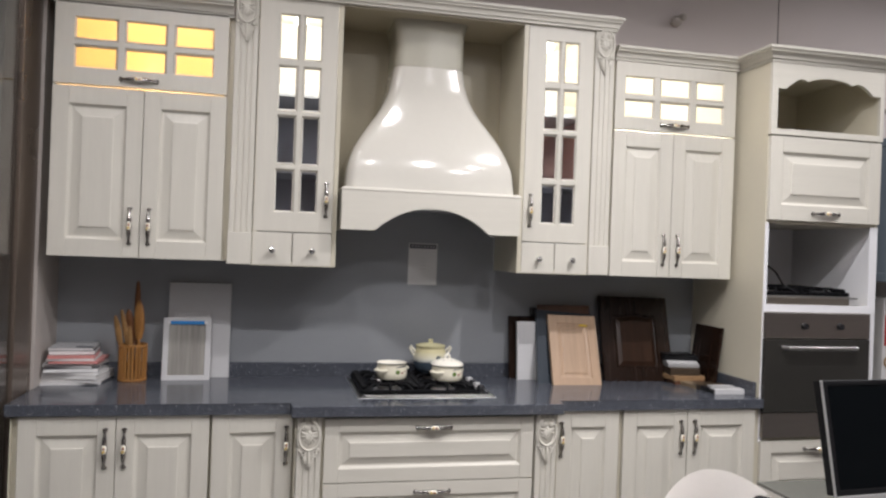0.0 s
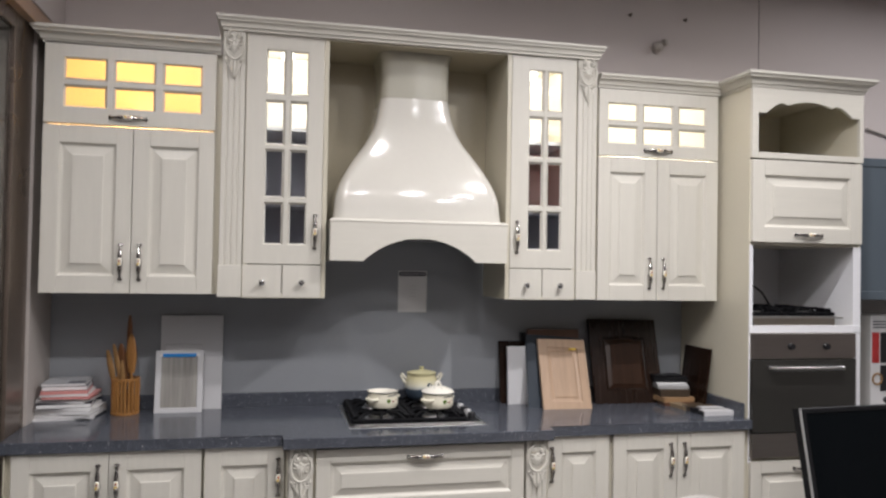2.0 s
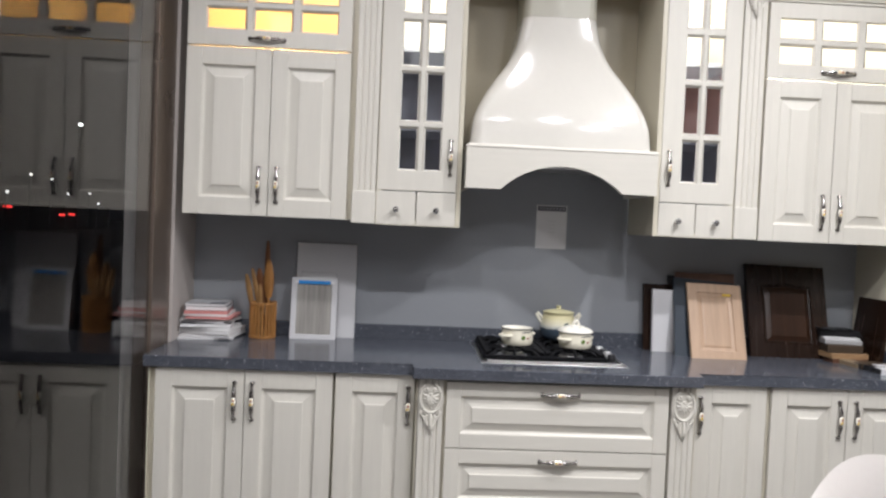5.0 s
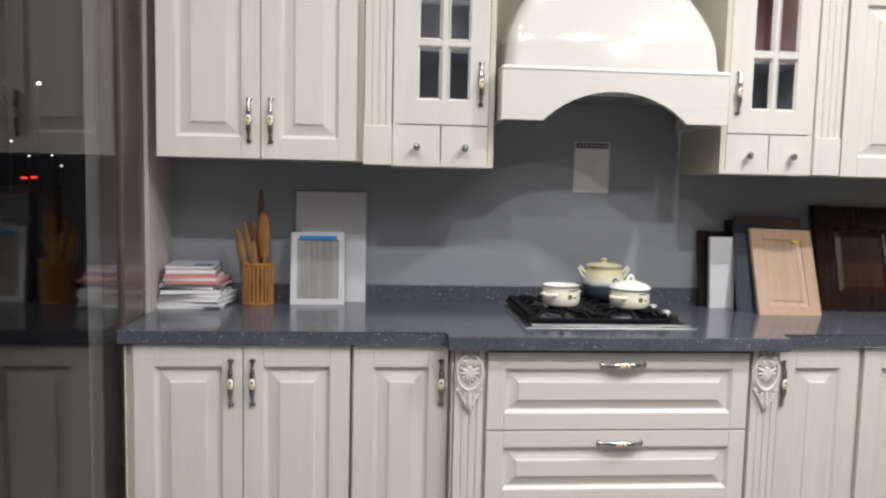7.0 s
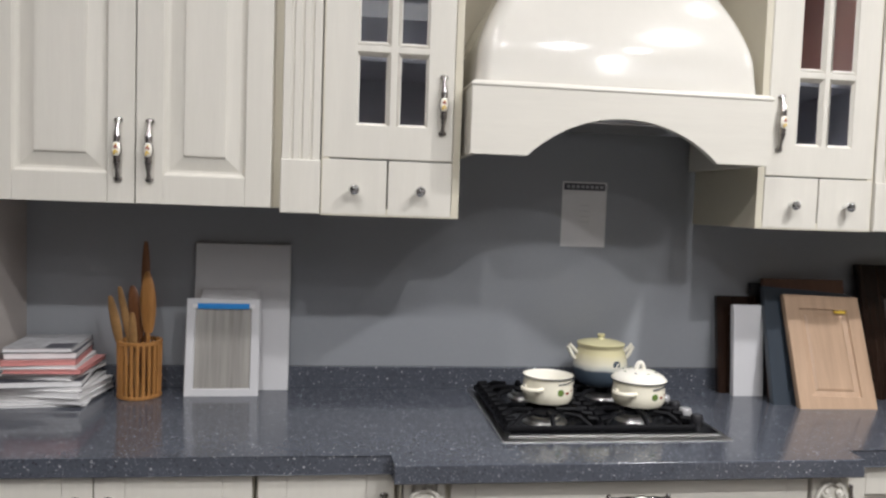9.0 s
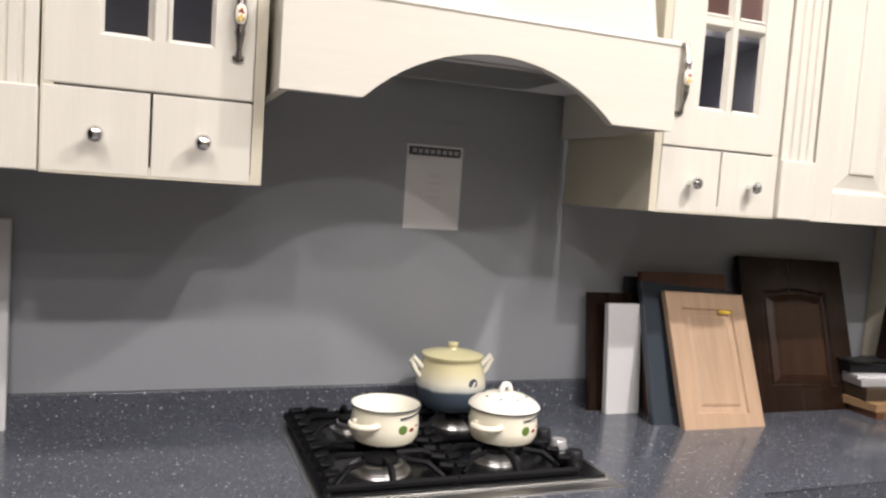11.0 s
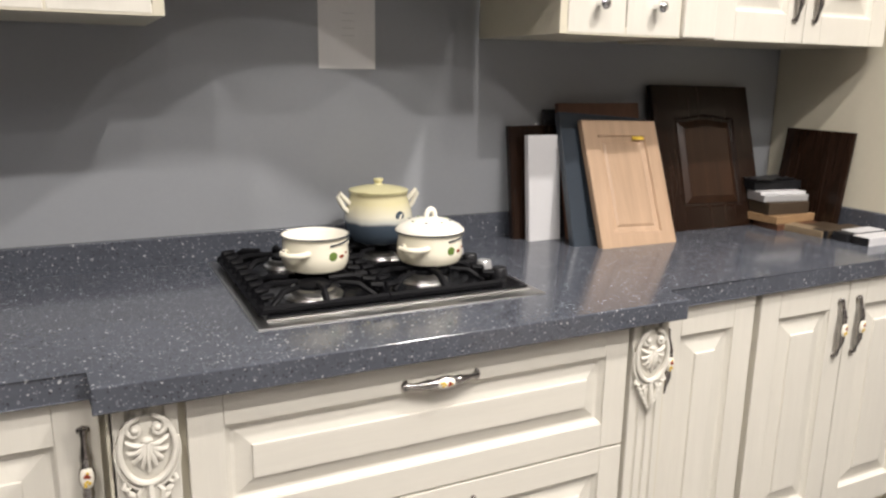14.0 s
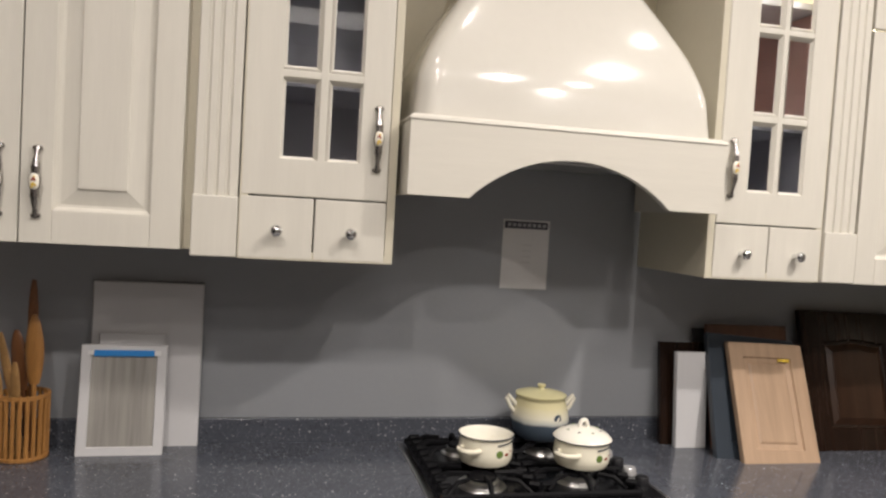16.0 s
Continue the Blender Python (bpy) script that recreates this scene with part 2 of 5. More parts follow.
OCHRE = material("ochre_wood", (0.27, 0.15, 0.055), rough=0.45, var=0.15, scale=6, stretch=(3, 12, 12), fine=20, bump=0.08)
JAMB = material("window_jamb_metal", (0.16, 0.125, 0.10), rough=0.28, metal=0.5, var=0.1, scale=3, fine=60, bump=0.02)
HEADER = material("window_header_trim", (0.36, 0.25, 0.18), rough=0.4, var=0.12, scale=3, stretch=(8, 1, 8), fine=20, bump=0.05)
PIER = material("pier_paint", (0.45, 0.41, 0.38), rough=0.6, var=0.05, scale=2, fine=80, bump=0.05)
GLASS = plain("clear_glass", (0.95, 0.97, 0.97), 0.0, 0.0, 1.0)
NIGHTGLASS = plain("window_glass", (0.55, 0.57, 0.58), 0.0, 0.0, 1.0)
NIGHTGLASS.node_tree.nodes["Principled BSDF"].inputs["IOR"].default_value = 1.29
NIGHTGLASS.node_tree.nodes["Principled BSDF"].inputs["Specular Tint"].default_value = (1.0, 0.80, 0.66, 1)
FROST_WARM = frosted_material("frosted_glass_warm", (0.94, 0.90, 0.79))
FROST_WHITE = frosted_material("frosted_glass_white", (0.94, 0.93, 0.91))
WHITESHELL = material("white_shell", (0.72, 0.69, 0.66), rough=0.35, var=0.02, scale=3, fine=60, bump=0.02)
CHAIRSHELL = material("white_chair_shell", (0.88, 0.84, 0.80), rough=0.4, var=0.02, scale=3, fine=60, bump=0.02)
WHITETOP = material("white_worktop", (0.56, 0.55, 0.535), rough=0.25, var=0.03, scale=4, fine=90, bump=0.0)
SPLASH2 = material("grey_marble_splash", (0.205, 0.20, 0.197), rough=0.3, var=0.12, scale=2.2, fine=14, bump=0.0)
DESKTOP = material("smoked_glass_desktop", (0.13, 0.13, 0.115), rough=0.1, var=0.06, scale=2, fine=40, bump=0.0)
CLOTH = material("black_cloth", (0.012, 0.012, 0.013), rough=0.9, var=0.3, scale=12, fine=120, bump=0.4)
FILMBAG = plain("crumpled_clear_film", (0.85, 0.85, 0.86), 0.06, 0.0, 0.93)
PURPLE = plain("purple_plastic", (0.07, 0.05, 0.26), 0.4)
LAMPGLOW = plain("lamp_diffuser", (0.9, 0.9, 0.9), 0.5, 0, 0, LAMP_COLOUR, 2.6)
STREETGLOW = plain("street_lamp_glow", (1, 1, 1), 0.5, 0, 0, (1.0, 0.95, 0.85), 30.0)
REDGLOW = plain("red_neon_glow", (1, 0.1, 0.1), 0.5, 0, 0, (1.0, 0.05, 0.04), 8.0)
REDPRINT = material("red_print", (0.36, 0.03, 0.03), rough=0.4, var=0.1, scale=9, fine=60, bump=0.0)
BEADS = plain("white_beads", (0.75, 0.75, 0.74), 0.3)


# ---------------------------------------------------------------- mesh helpers
ORIGIN = {}


def mesh_of(bm, name, mat, smooth=False):
    bmesh.ops.recalc_face_normals(bm, faces=bm.faces[:])
    me = bpy.data.meshes.new(name)
    if smooth:
        for f in bm.faces:
            f.smooth = True
    bm.to_mesh(me)
    bm.free()
    me.materials.append(mat)
    if smooth:
        me.set_sharp_from_angle(angle=radians(38))
    return me


def thing(name, loc, label, category, group="", kind=""):
    """An Empty at the base of a thing."""
    ob = new(name)
    ob.empty_display_size = 0.05
    ob.location = loc
    ORIGIN[ob] = Vector(loc)
    return tagged(ob, label, category, group, kind)


def solid(name, bm, mat, label="", category="", group="", kind="", smooth=False):
    """A thing that is one mesh, in world coordinates."""
    ob = new(name, mesh_of(bm, name, mat, smooth))
    ORIGIN[ob] = Vector((0, 0, 0))
    return tagged(ob, label, category, group, kind)


def part(name, bm, mat, parent, label="", smooth=False):
    """One mesh object, built in world coordinates, under a thing or a part."""
    bmesh.ops.translate(bm, verts=bm.verts[:], vec=-ORIGIN[parent])
    ob = new(name, mesh_of(bm, name, mat, smooth))
    ob.parent = parent
    ORIGIN[ob] = ORIGIN[parent].copy()
    return tagged(ob, label)


def place(name, me, parent, loc, ry=0.0, label=""):
    """A shared mesh set under a thing or a part."""
    ob = new(name, me)
    ob.parent = parent
    ob.matrix_basis = pose(*(Vector(loc) - ORIGIN[parent]), 0, ry, 0)
    return tagged(ob, label)


def box(x0, x1, y0, y1, z0, z1, bevel=0.0, bm=None):
    bm = bm or bmesh.new()
    vs = bmesh.ops.create_cube(bm, size=1)["verts"]
    for v in vs:
        v.co = Vector(((x0 + x1) / 2 + v.co.x * (x1 - x0), (y0 + y1) / 2 + v.co.y * (y1 - y0), (z0 + z1) / 2 + v.co.z * (z1 - z0)))
    if bevel:
        es = list({e for v in vs for e in v.link_edges})
        bmesh.ops.bevel(bm, geom=es, offset=bevel, segments=2, affect="EDGES", profile=0.5)
    return bm


def cyl(c, r0, r1, h, seg=20, bm=None, axis="z"):
    """A cone or cylinder whose base is at c and which runs h along the axis."""
    bm = bm or bmesh.new()
    turn = {"z": Matrix(), "y": Matrix.Rotation(radians(90), 4, "X"), "x": Matrix.Rotation(radians(90), 4, "Y")}[axis]
    m = Matrix.Translation(c) @ turn @ Matrix.Translation((0, 0, h / 2))
    bmesh.ops.create_cone(bm, cap_ends=True, segments=seg, radius1=r0, radius2=r1, depth=h, matrix=m)
    return bm


def blob(c, r, bm=None, rot=(0, 0, 0), u=12, v=8):
    """An ellipsoid with radii r."""
    bm = bm or bmesh.new()
    m = Matrix.Translation(c) @ Euler([radians(a) for a in rot]).to_matrix().to_4x4() @ Matrix.Diagonal((*r, 1))
    bmesh.ops.create_uvsphere(bm, u_segments=u, v_segments=v, radius=1, matrix=m)
    return bm


def lathe(profile, c=(0, 0, 0), seg=40, bm=None):
    """Turns a profile of (radius, height) round the z axis at c."""
    bm = bm or bmesh.new()
    rings = []
    for r, z in profile:
        if r < 1e-5:
            rings.append([bm.verts.new((c[0], c[1], c[2] + z))])
        else:
            rings.append([bm.verts.new((c[0] + r * math.cos(2 * math.pi * k / seg), c[1] + r * math.sin(2 * math.pi * k / seg), c[2] + z)) for k in range(seg)])
    for a, b in zip(rings, rings[1:]):
        for k in range(seg):
            j = (k + 1) % seg
            q = [a[k % len(a)], a[j % len(a)], b[j % len(b)], b[k % len(b)]]
            q = list(dict.fromkeys(q))
            if len(q) > 2:
                bm.faces.new(q)
    return bm


def tube(points, radii, seg=10, bm=None, flat=1.0):
    """A tube along points with a radius at each."""
    bm = bm or bmesh.new()
    pts = [Vector(p) for p in points]
    if not hasattr(radii, "__len__"):
        radii = [radii] * len(pts)
    rings = []
    for i, p in enumerate(pts):
        d = (pts[min(i + 1, len(pts) - 1)] - pts[max(i - 1, 0)]).normalized()
        a = d.cross(Vector((0.31, 0.95, 0.07))).normalized()
        b = d.cross(a).normalized()
        rings.append([bm.verts.new(p + radii[i] * (a * math.cos(2 * math.pi * k / seg) + b * flat * math.sin(2 * math.pi * k / seg))) for k in range(seg)])
    for a, b in zip(rings, rings[1:]):
        for k in range(seg):
            bm.faces.new((a[k], a[(k + 1) % seg], b[(k + 1) % seg], b[k]))
    bm.faces.new(rings[0][::-1])
    bm.faces.new(rings[-1])
    return bm


def ring(c, r, tube_r, bm=None, sx=1.0, sz=1.0, seg=28, tilt=0.0):
    """A torus standing in the x-z plane."""
    bm = bm or bmesh.new()
    rows = []
    for k in range(seg):
        a = 2 * math.pi * k / seg
        row = []
        for j in range(8):
            t = 2 * math.pi * j / 8
            q = r + tube_r * math.cos(t)
            row.append(bm.verts.new((c[0] + sx * q * math.cos(a), c[1] + tube_r * math.sin(t), c[2] + sz * q * math.sin(a))))
        rows.append(row)
    for k in range(seg):
        for j in range(8):
            bm.faces.new((rows[k][j], rows[(k + 1) % seg][j], rows[(k + 1) % seg][(j + 1) % 8], rows[k][(j + 1) % 8]))
    return bm


def relief(x0, x1, z0, z1, y, depth, steps, bm=None, back=True, hole=False):
    """A slab in the x-z plane, its face to -y at y, with rings of (inset, sink) worked into the face."""
    bm = bm or bmesh.new()
    rings = [[(x0, y + depth, z0), (x1, y + depth, z0), (x1, y + depth, z1), (x0, y + depth, z1)]]
    e = 0.0025
    rings.append([(x0, y + e, z0), (x1, y + e, z0), (x1, y + e, z1), (x0, y + e, z1)])
    rings.append([(x0 + e, y, z0 + e), (x1 - e, y, z0 + e), (x1 - e, y, z1 - e), (x0 + e, y, z1 - e)])
    for i, s in steps:
        ix, iz = i if hasattr(i, "__len__") else (i, i)
        rings.append([(x0 + ix, y + s, z0 + iz), (x1 - ix, y + s, z0 + iz), (x1 - ix, y + s, z1 - iz), (x0 + ix, y + s, z1 - iz)])
    vs = [[bm.verts.new(p) for p in r] for r in rings]
    for a, b in zip(vs, vs[1:]):
        for k in range(4):
            bm.faces.new((a[k], a[(k + 1) % 4], b[(k + 1) % 4], b[k]))
    if not hole:
        bm.faces.new(vs[-1])
    if back and not hole:
        bm.faces.new(vs[0][::-1])
    if hole:
        for k in range(4):
            bm.faces.new((vs[-1][k], vs[-1][(k + 1) % 4], vs[0][(k + 1) % 4], vs[0][k]))
    return bm


RAISED = [((0.066, 0.074), 0.0), ((0.0675, 0.0755), 0.004), ((0.074, 0.082), 0.0125), ((0.080, 0.088), 0.0135), ((0.116, 0.124), 0.005), ((0.1175, 0.1255), 0.001), ((0.124, 0.132), 0.0005)]
RAISED_LOW = [((0.058, 0.056), 0.0), ((0.0595, 0.0575), 0.004), ((0.068, 0.066), 0.0125), ((0.074, 0.071), 0.0135), ((0.102, 0.100), 0.005), ((0.1035, 0.1015), 0.001), ((0.108, 0.106), 0.0005)]


def worked_panel(x0, x1, z0, z1, y, depth, steps):
    """The panel of a framed front: set into the frame and worked in rings of (inset, sink)."""
    bm = bmesh.new()
    ix, iz = steps[0][0]
    rings = [((ix - 0.004, iz - 0.004), depth - 0.002), ((ix - 0.004, iz - 0.004), 0.004)] + list(steps[1:])
    vs = []
    for (a, b), d in rings:
        vs.append([bm.verts.new(p) for p in ((x0 + a, y + d, z0 + b), (x1 - a, y + d, z0 + b), (x1 - a, y + d, z1 - b), (x0 + a, y + d, z1 - b))])
    for a, b in zip(vs, vs[1:]):
        for k in range(4):
            bm.faces.new((a[k], a[(k + 1) % 4], b[(k + 1) % 4], b[k]))
    bm.faces.new(vs[-1])
    bm.faces.new(vs[0][::-1])
    return bm


def extrude_profile(poly, axis, a, b, bm=None):
    """Extrudes a closed polygon along an axis from a to b. poly: the two other coordinates in order."""
    bm = bm or bmesh.new()

    def co(p, t):
        return {"x": (t, p[0], p[1]), "y": (p[0], t, p[1]), "z": (p[0], p[1], t)}[axis]

    A, B = [bm.verts.new(co(p, a)) for p in poly], [bm.verts.new(co(p, b)) for p in poly]
    bm.faces.new(A)
    bm.faces.new(B[::-1])
    for k in range(len(poly)):
        j = (k + 1) % len(poly)
        bm.faces.new((A[k], A[j], B[j], B[k]))
    return bm


def sweep(path, profile, bm=None):
    """Sweeps a closed profile of (out, z) along a path of (x, y) with mitred corners; out is to the right of the way."""
    bm = bm or bmesh.new()
    P = [Vector((*p, 0)) for p in path]
    rows = []
    for i, p in enumerate(P):
        d0 = (P[i] - P[i - 1]).normalized() if i else (P[1] - P[0]).normalized()
        d1 = (P[i + 1] - P[i]).normalized() if i < len(P) - 1 else d0
        n0, n1 = Vector((d0.y, -d0.x, 0)), Vector((d1.y, -d1.x, 0))
        n = (n0 + n1).normalized()
        n = n / max(0.3, n.dot(n0))
        rows.append([bm.verts.new((p.x + n.x * o, p.y + n.y * o, z)) for o, z in profile])
    for a, b in zip(rows, rows[1:]):
        for k in range(len(profile)):
            j = (k + 1) % len(profile)
            bm.faces.new((a[k], a[j], b[j], b[k]))
    bm.faces.new(rows[0])
    bm.faces.new(rows[-1][::-1])
    return bm


def crown_profile(z0, z1, out):
    """A stepped cornice: fillet, cove and top band."""
    h = z1 - z0
    pts = [(-0.012, z0), (0.004, z0), (0.004, z0 + 0.18 * h), (0.012, z0 + 0.22 * h)]
    for k in range(7):
        a = k / 6 * math.pi / 2
        pts.append((0.012 + (out * 0.72 - 0.012) * (1 - math.cos(a)), z0 + 0.22 * h + 0.38 * h * math.sin(a)))
    pts += [(out * 0.78, z0 + 0.62 * h), (out * 0.78, z0 + 0.70 * h), (out * 0.9, z0 + 0.76 * h), (out, z0 + 0.82 * h), (out, z1), (-0.012, z1)]
    return pts


# ---------------------------------------------------------------- shared fittings
def make_handle():
    """A cast handle 0.155 m long along z, standing off to -y, with flared leaf ends and an oval porcelain boss."""
    bm = bmesh.new()
    H = 0.0775
    for s in (-1, 1):
        # flared leaf tip that meets the door
        blob((0, -0.003, s * (H - 0.003)), (0.0100, 0.0045, 0.0060), bm, u=14, v=8)
        for d in (-1, 0, 1):
            blob((d * 0.0068, -0.004, s * (H - 0.001 - 0.002 * abs(d))), (0.0038, 0.0042, 0.0055), bm, (0, -s * d * 22, 0), 8, 6)
        pts, rad = [], []
        for k in range(15):
            t = k / 14
            z = s * (H - 0.005 - t * (H - 0.018))
            y = -0.006 - 0.011 * math.sin(t * math.pi / 2) ** 0.7
            pts.append((0, y, z))
            rad.append(0.0075 - 0.0024 * math.sin(math.pi * min(1, t * 2.2)) + (0.0020 * (t - 0.45) / 0.55 if t > 0.45 else 0) + (0.0012 if 0.60 < t < 0.72 else 0))
        tube(pts, rad, 10, bm)
    blob((0, -0.018, 0), (0.0128, 0.0080, 0.0245), bm, u=18, v=10)
    metal = mesh_of(bm, "handle", CHROME, True)
    boss = mesh_of(blob((0, -0.022, 0), (0.0108, 0.0075, 0.0205), u=18, v=10), "porcelain_boss", PORCELAIN, True)
    bm = bmesh.new()
    for dx, dz in ((-0.003, -0.007), (0.003, -0.008), (0, -0.0035), (0.001, 0.0095), (-0.003, -0.0115)):
        blob((dx, -0.0286, dz), (0.0028, 0.0012, 0.0032), bm, u=8, v=6)
    flower = mesh_of(bm, "painted_flower", FLOWER_Y, True)
    bm = bmesh.new()
    for dx, dz in ((-0.0022, 0.004), (0.0025, 0.003), (0.0002, 0.0068)):
        blob((dx, -0.0290, dz), (0.0030, 0.0012, 0.0030), bm, u=8, v=6)
    red = mesh_of(bm, "painted_flower", FLOWER_R, True)
    return metal, boss, flower, red


HANDLE, BOSS, FLOWER, FLOWER2 = make_handle()
KNOB = mesh_of(lathe([(0.0, 0.0), (0.0065, 0.0), (0.005, 0.006), (0.005, 0.012), (0.010, 0.017), (0.0118, 0.022), (0.0105, 0.027), (0.006, 0.0305), (0.0, 0.0315)], seg=20), "knob", KNOBM, True)
KNOB.transform(Matrix.Rotation(radians(90), 4, "X") @ Matrix.Scale(1.22, 4))


def make_carving(w=0.092, h=0.235):
    """A cartouche: a heart-shaped shield whose rim curls into two volutes, a shell fan inside and a hanging leaf pendant."""
    bm = bmesh.new()
    cz = h * 0.69
    rx, rz = w * 0.45, h * 0.285
    blob((0, 0.002, cz - 0.002), (rx * 0.98, 0.006, rz * 0.98), bm, u=24, v=12)
    for s in (-1, 1):
        # outer rim, from the foot of the shield up and round into a volute
        pts, rad = [], []
        for k in range(19):
            a = radians(180 + 168 * k / 18)
            pts.append((-s * rx * math.sin(a), -0.005, cz + rz * math.cos(a)))
            rad.append(0.0058 - 0.0012 * k / 18)
        for k in range(1, 21):
            t = k / 20
            a = radians(80 - 470 * t)
            q = w * (0.150 * (1 - t) ** 1.1 + 0.022)
            pts.append((s * (w * 0.185 + q * math.cos(a) * 0.85), -0.006 - 0.003 * t, cz + rz * 0.60 + q * math.sin(a)))
            rad.append(0.0046 - 0.0010 * t)
        tube(pts, rad, 8, bm)
        blob((s * w * 0.185, -0.009, cz + rz * 0.60), (0.0060, 0.0055, 0.0060), bm, u=10, v=8)
        # second, lower rim showing beside and under the first
        tube([(s * rx * 1.14 * math.sin(radians(a)), -0.001, cz - 0.008 - rz * 1.08 * math.cos(radians(a))) for a in range(0, 116, 9)], 0.0040, 8, bm)
        # curved ribs of the shell
        for k in range(4):
            a = radians(16 + 27 * k)
            o = Vector((s * 0.003, -0.006, cz + rz * 0.16))
            e = o + Vector((s * math.sin(a) * rx * 0.64, 0.001, -math.cos(a) * rz * 0.68))
            m = o.lerp(e, 0.55) + Vector((0, -0.003, -0.004))
            tube([o, o.lerp(m, 0.5) + Vector((0, -0.001, -0.001)), m, e, e + Vector((s * 0.003, 0.001, 0.004))], [0.0020, 0.0034, 0.0044, 0.0042, 0.0022], 7, bm)
        # leaf scrolls of the pendant
        tube([(s * w * 0.40, -0.001, h * 0.445), (s * w * 0.43, -0.004, h * 0.40), (s * w * 0.36, -0.004, h * 0.375), (s * w * 0.30, -0.003, h * 0.395)], [0.003, 0.0046, 0.0040, 0.002], 7, bm)
        for k in range(5):
            t = k / 4
            blob((s * w * (0.30 - 0.25 * t), -0.003 - 0.003 * t, h * (0.325 - 0.215 * t)), (0.0052, 0.0048, 0.0095), bm, (0, s * (48 - 22 * t), 0), 8, 6)
        tube([(s * w * 0.10, -0.003, h * 0.385), (s * w * 0.20, -0.006, h * 0.33), (s * w * 0.17, -0.005, h * 0.26), (s * w * 0.08, -0.005, h * 0.19)], [0.003, 0.0042, 0.0040, 0.003], 7, bm)
    tube([(0, -0.006, cz + rz * 0.2), (0, -0.009, cz - rz * 0.2), (0, -0.005, cz - rz * 0.66)], [0.003, 0.0044, 0.003], 7, bm)
    blob((0, -0.005, cz + rz * 0.24), (0.009, 0.005, 0.006), bm, u=10, v=8)
    blob((0, 0.0, h * 0.28), (w * 0.24, 0.0045, h * 0.125), bm, u=14, v=8)
    tube([(0, -0.005, h * 0.395), (0, -0.010, h * 0.25), (0, -0.010, h * 0.13), (0, -0.004, h * 0.065)], [0.0055, 0.0052, 0.0066, 0.004], 8, bm)
    return mesh_of(bm, "carving", CREAM, True)


CARVING = make_carving()
CARVING_LOW = make_carving(0.092, 0.208)


def add_handle(parent, x, y, z, horizontal=False):
    ry = 90 if horizontal else 0
    place("handle", HANDLE, parent, (x, y, z), ry, "antique silver bow handle")
    place("porcelain_boss", BOSS, parent, (x, y, z), ry, "oval cream porcelain inset")
    place("painted_flower", FLOWER, parent, (x, y, z), ry, "painted yellow flower")
    place("painted_flower", FLOWER2, parent, (x, y, z), ry, "painted red flower")


def door(parent, x0, x1, z0, z1, y, handle=None, horizontal=False, mat=None, name="door", steps=None):
    """A front: a worked panel held by two full-height stiles and two rails with hairline joints."""
    steps = steps or RAISED
    (ix, iz), g, t = steps[0][0], 0.0005, 0.02
    d = part(name, worked_panel(x0, x1, z0, z1, y, t, steps), mat or CREAM, parent)
    for a, b in ((x0, x0 + ix), (x1 - ix, x1)):
        part("stile", box(a, b, y, y + t, z0, z1, 0.0016), CREAM, d)
    for a, b in ((z0, z0 + iz), (z1 - iz, z1)):
        part("rail", box(x0 + ix + g, x1 - ix - g, y, y + t, a, b, 0.0012), mat or CREAM, d)
    if handle:
        add_handle(d, handle[0], y, handle[1], horizontal)
    return d


def carcass(parent, x0, x1, y0, y1, z0, z1, mat=None, t=0.018):
    """Sides, top, bottom and back of a cabinet, open to -y (y1 is the front)."""
    m = mat or CREAM_SIDE
    part("side_panel", box(x0, x0 + t, y1, y0, z0, z1, 0.0008), m, parent)
    part("side_panel", box(x1 - t, x1, y1, y0, z0, z1, 0.0008), m, parent)
    part("bottom_panel", box(x0 + t, x1 - t, y1, y0, z0, z0 + t), m, parent)
    part("top_panel", box(x0 + t, x1 - t, y1, y0, z1 - t, z1), m, parent)
    part("back_panel", box(x0 + t, x1 - t, y0 - 0.01, y0, z0 + t, z1 - t), m, parent)


def window_ring(x0, x1, z0, z1, a0, a1, b0, b1, y, t):
    """A slab with one rectangular opening a0..a1, b0..b1 and softened outer edges."""
    bm = bmesh.new()
    e = 0.0025
    o = [(x0, z0), (x1, z0), (x1, z1), (x0, z1)]
    oi = [(x0 + e, z0 + e), (x1 - e, z0 + e), (x1 - e, z1 - e), (x0 + e, z1 - e)]
    h = [(a0, b0), (a1, b0), (a1, b1), (a0, b1)]
    loops = [[(x, y + t, z) for x, z in o], [(x, y + e, z) for x, z in o], [(x, y, z) for x, z in oi], [(x, y, z) for x, z in h], [(x, y + t, z) for x, z in h]]
    vs = [[bm.verts.new(q) for q in lp] for lp in loops]
    for a, b in zip(vs, vs[1:] + vs[:1]):
        for k in range(4):
            bm.faces.new((a[k], a[(k + 1) % 4], b[(k + 1) % 4], b[k]))
    return bm


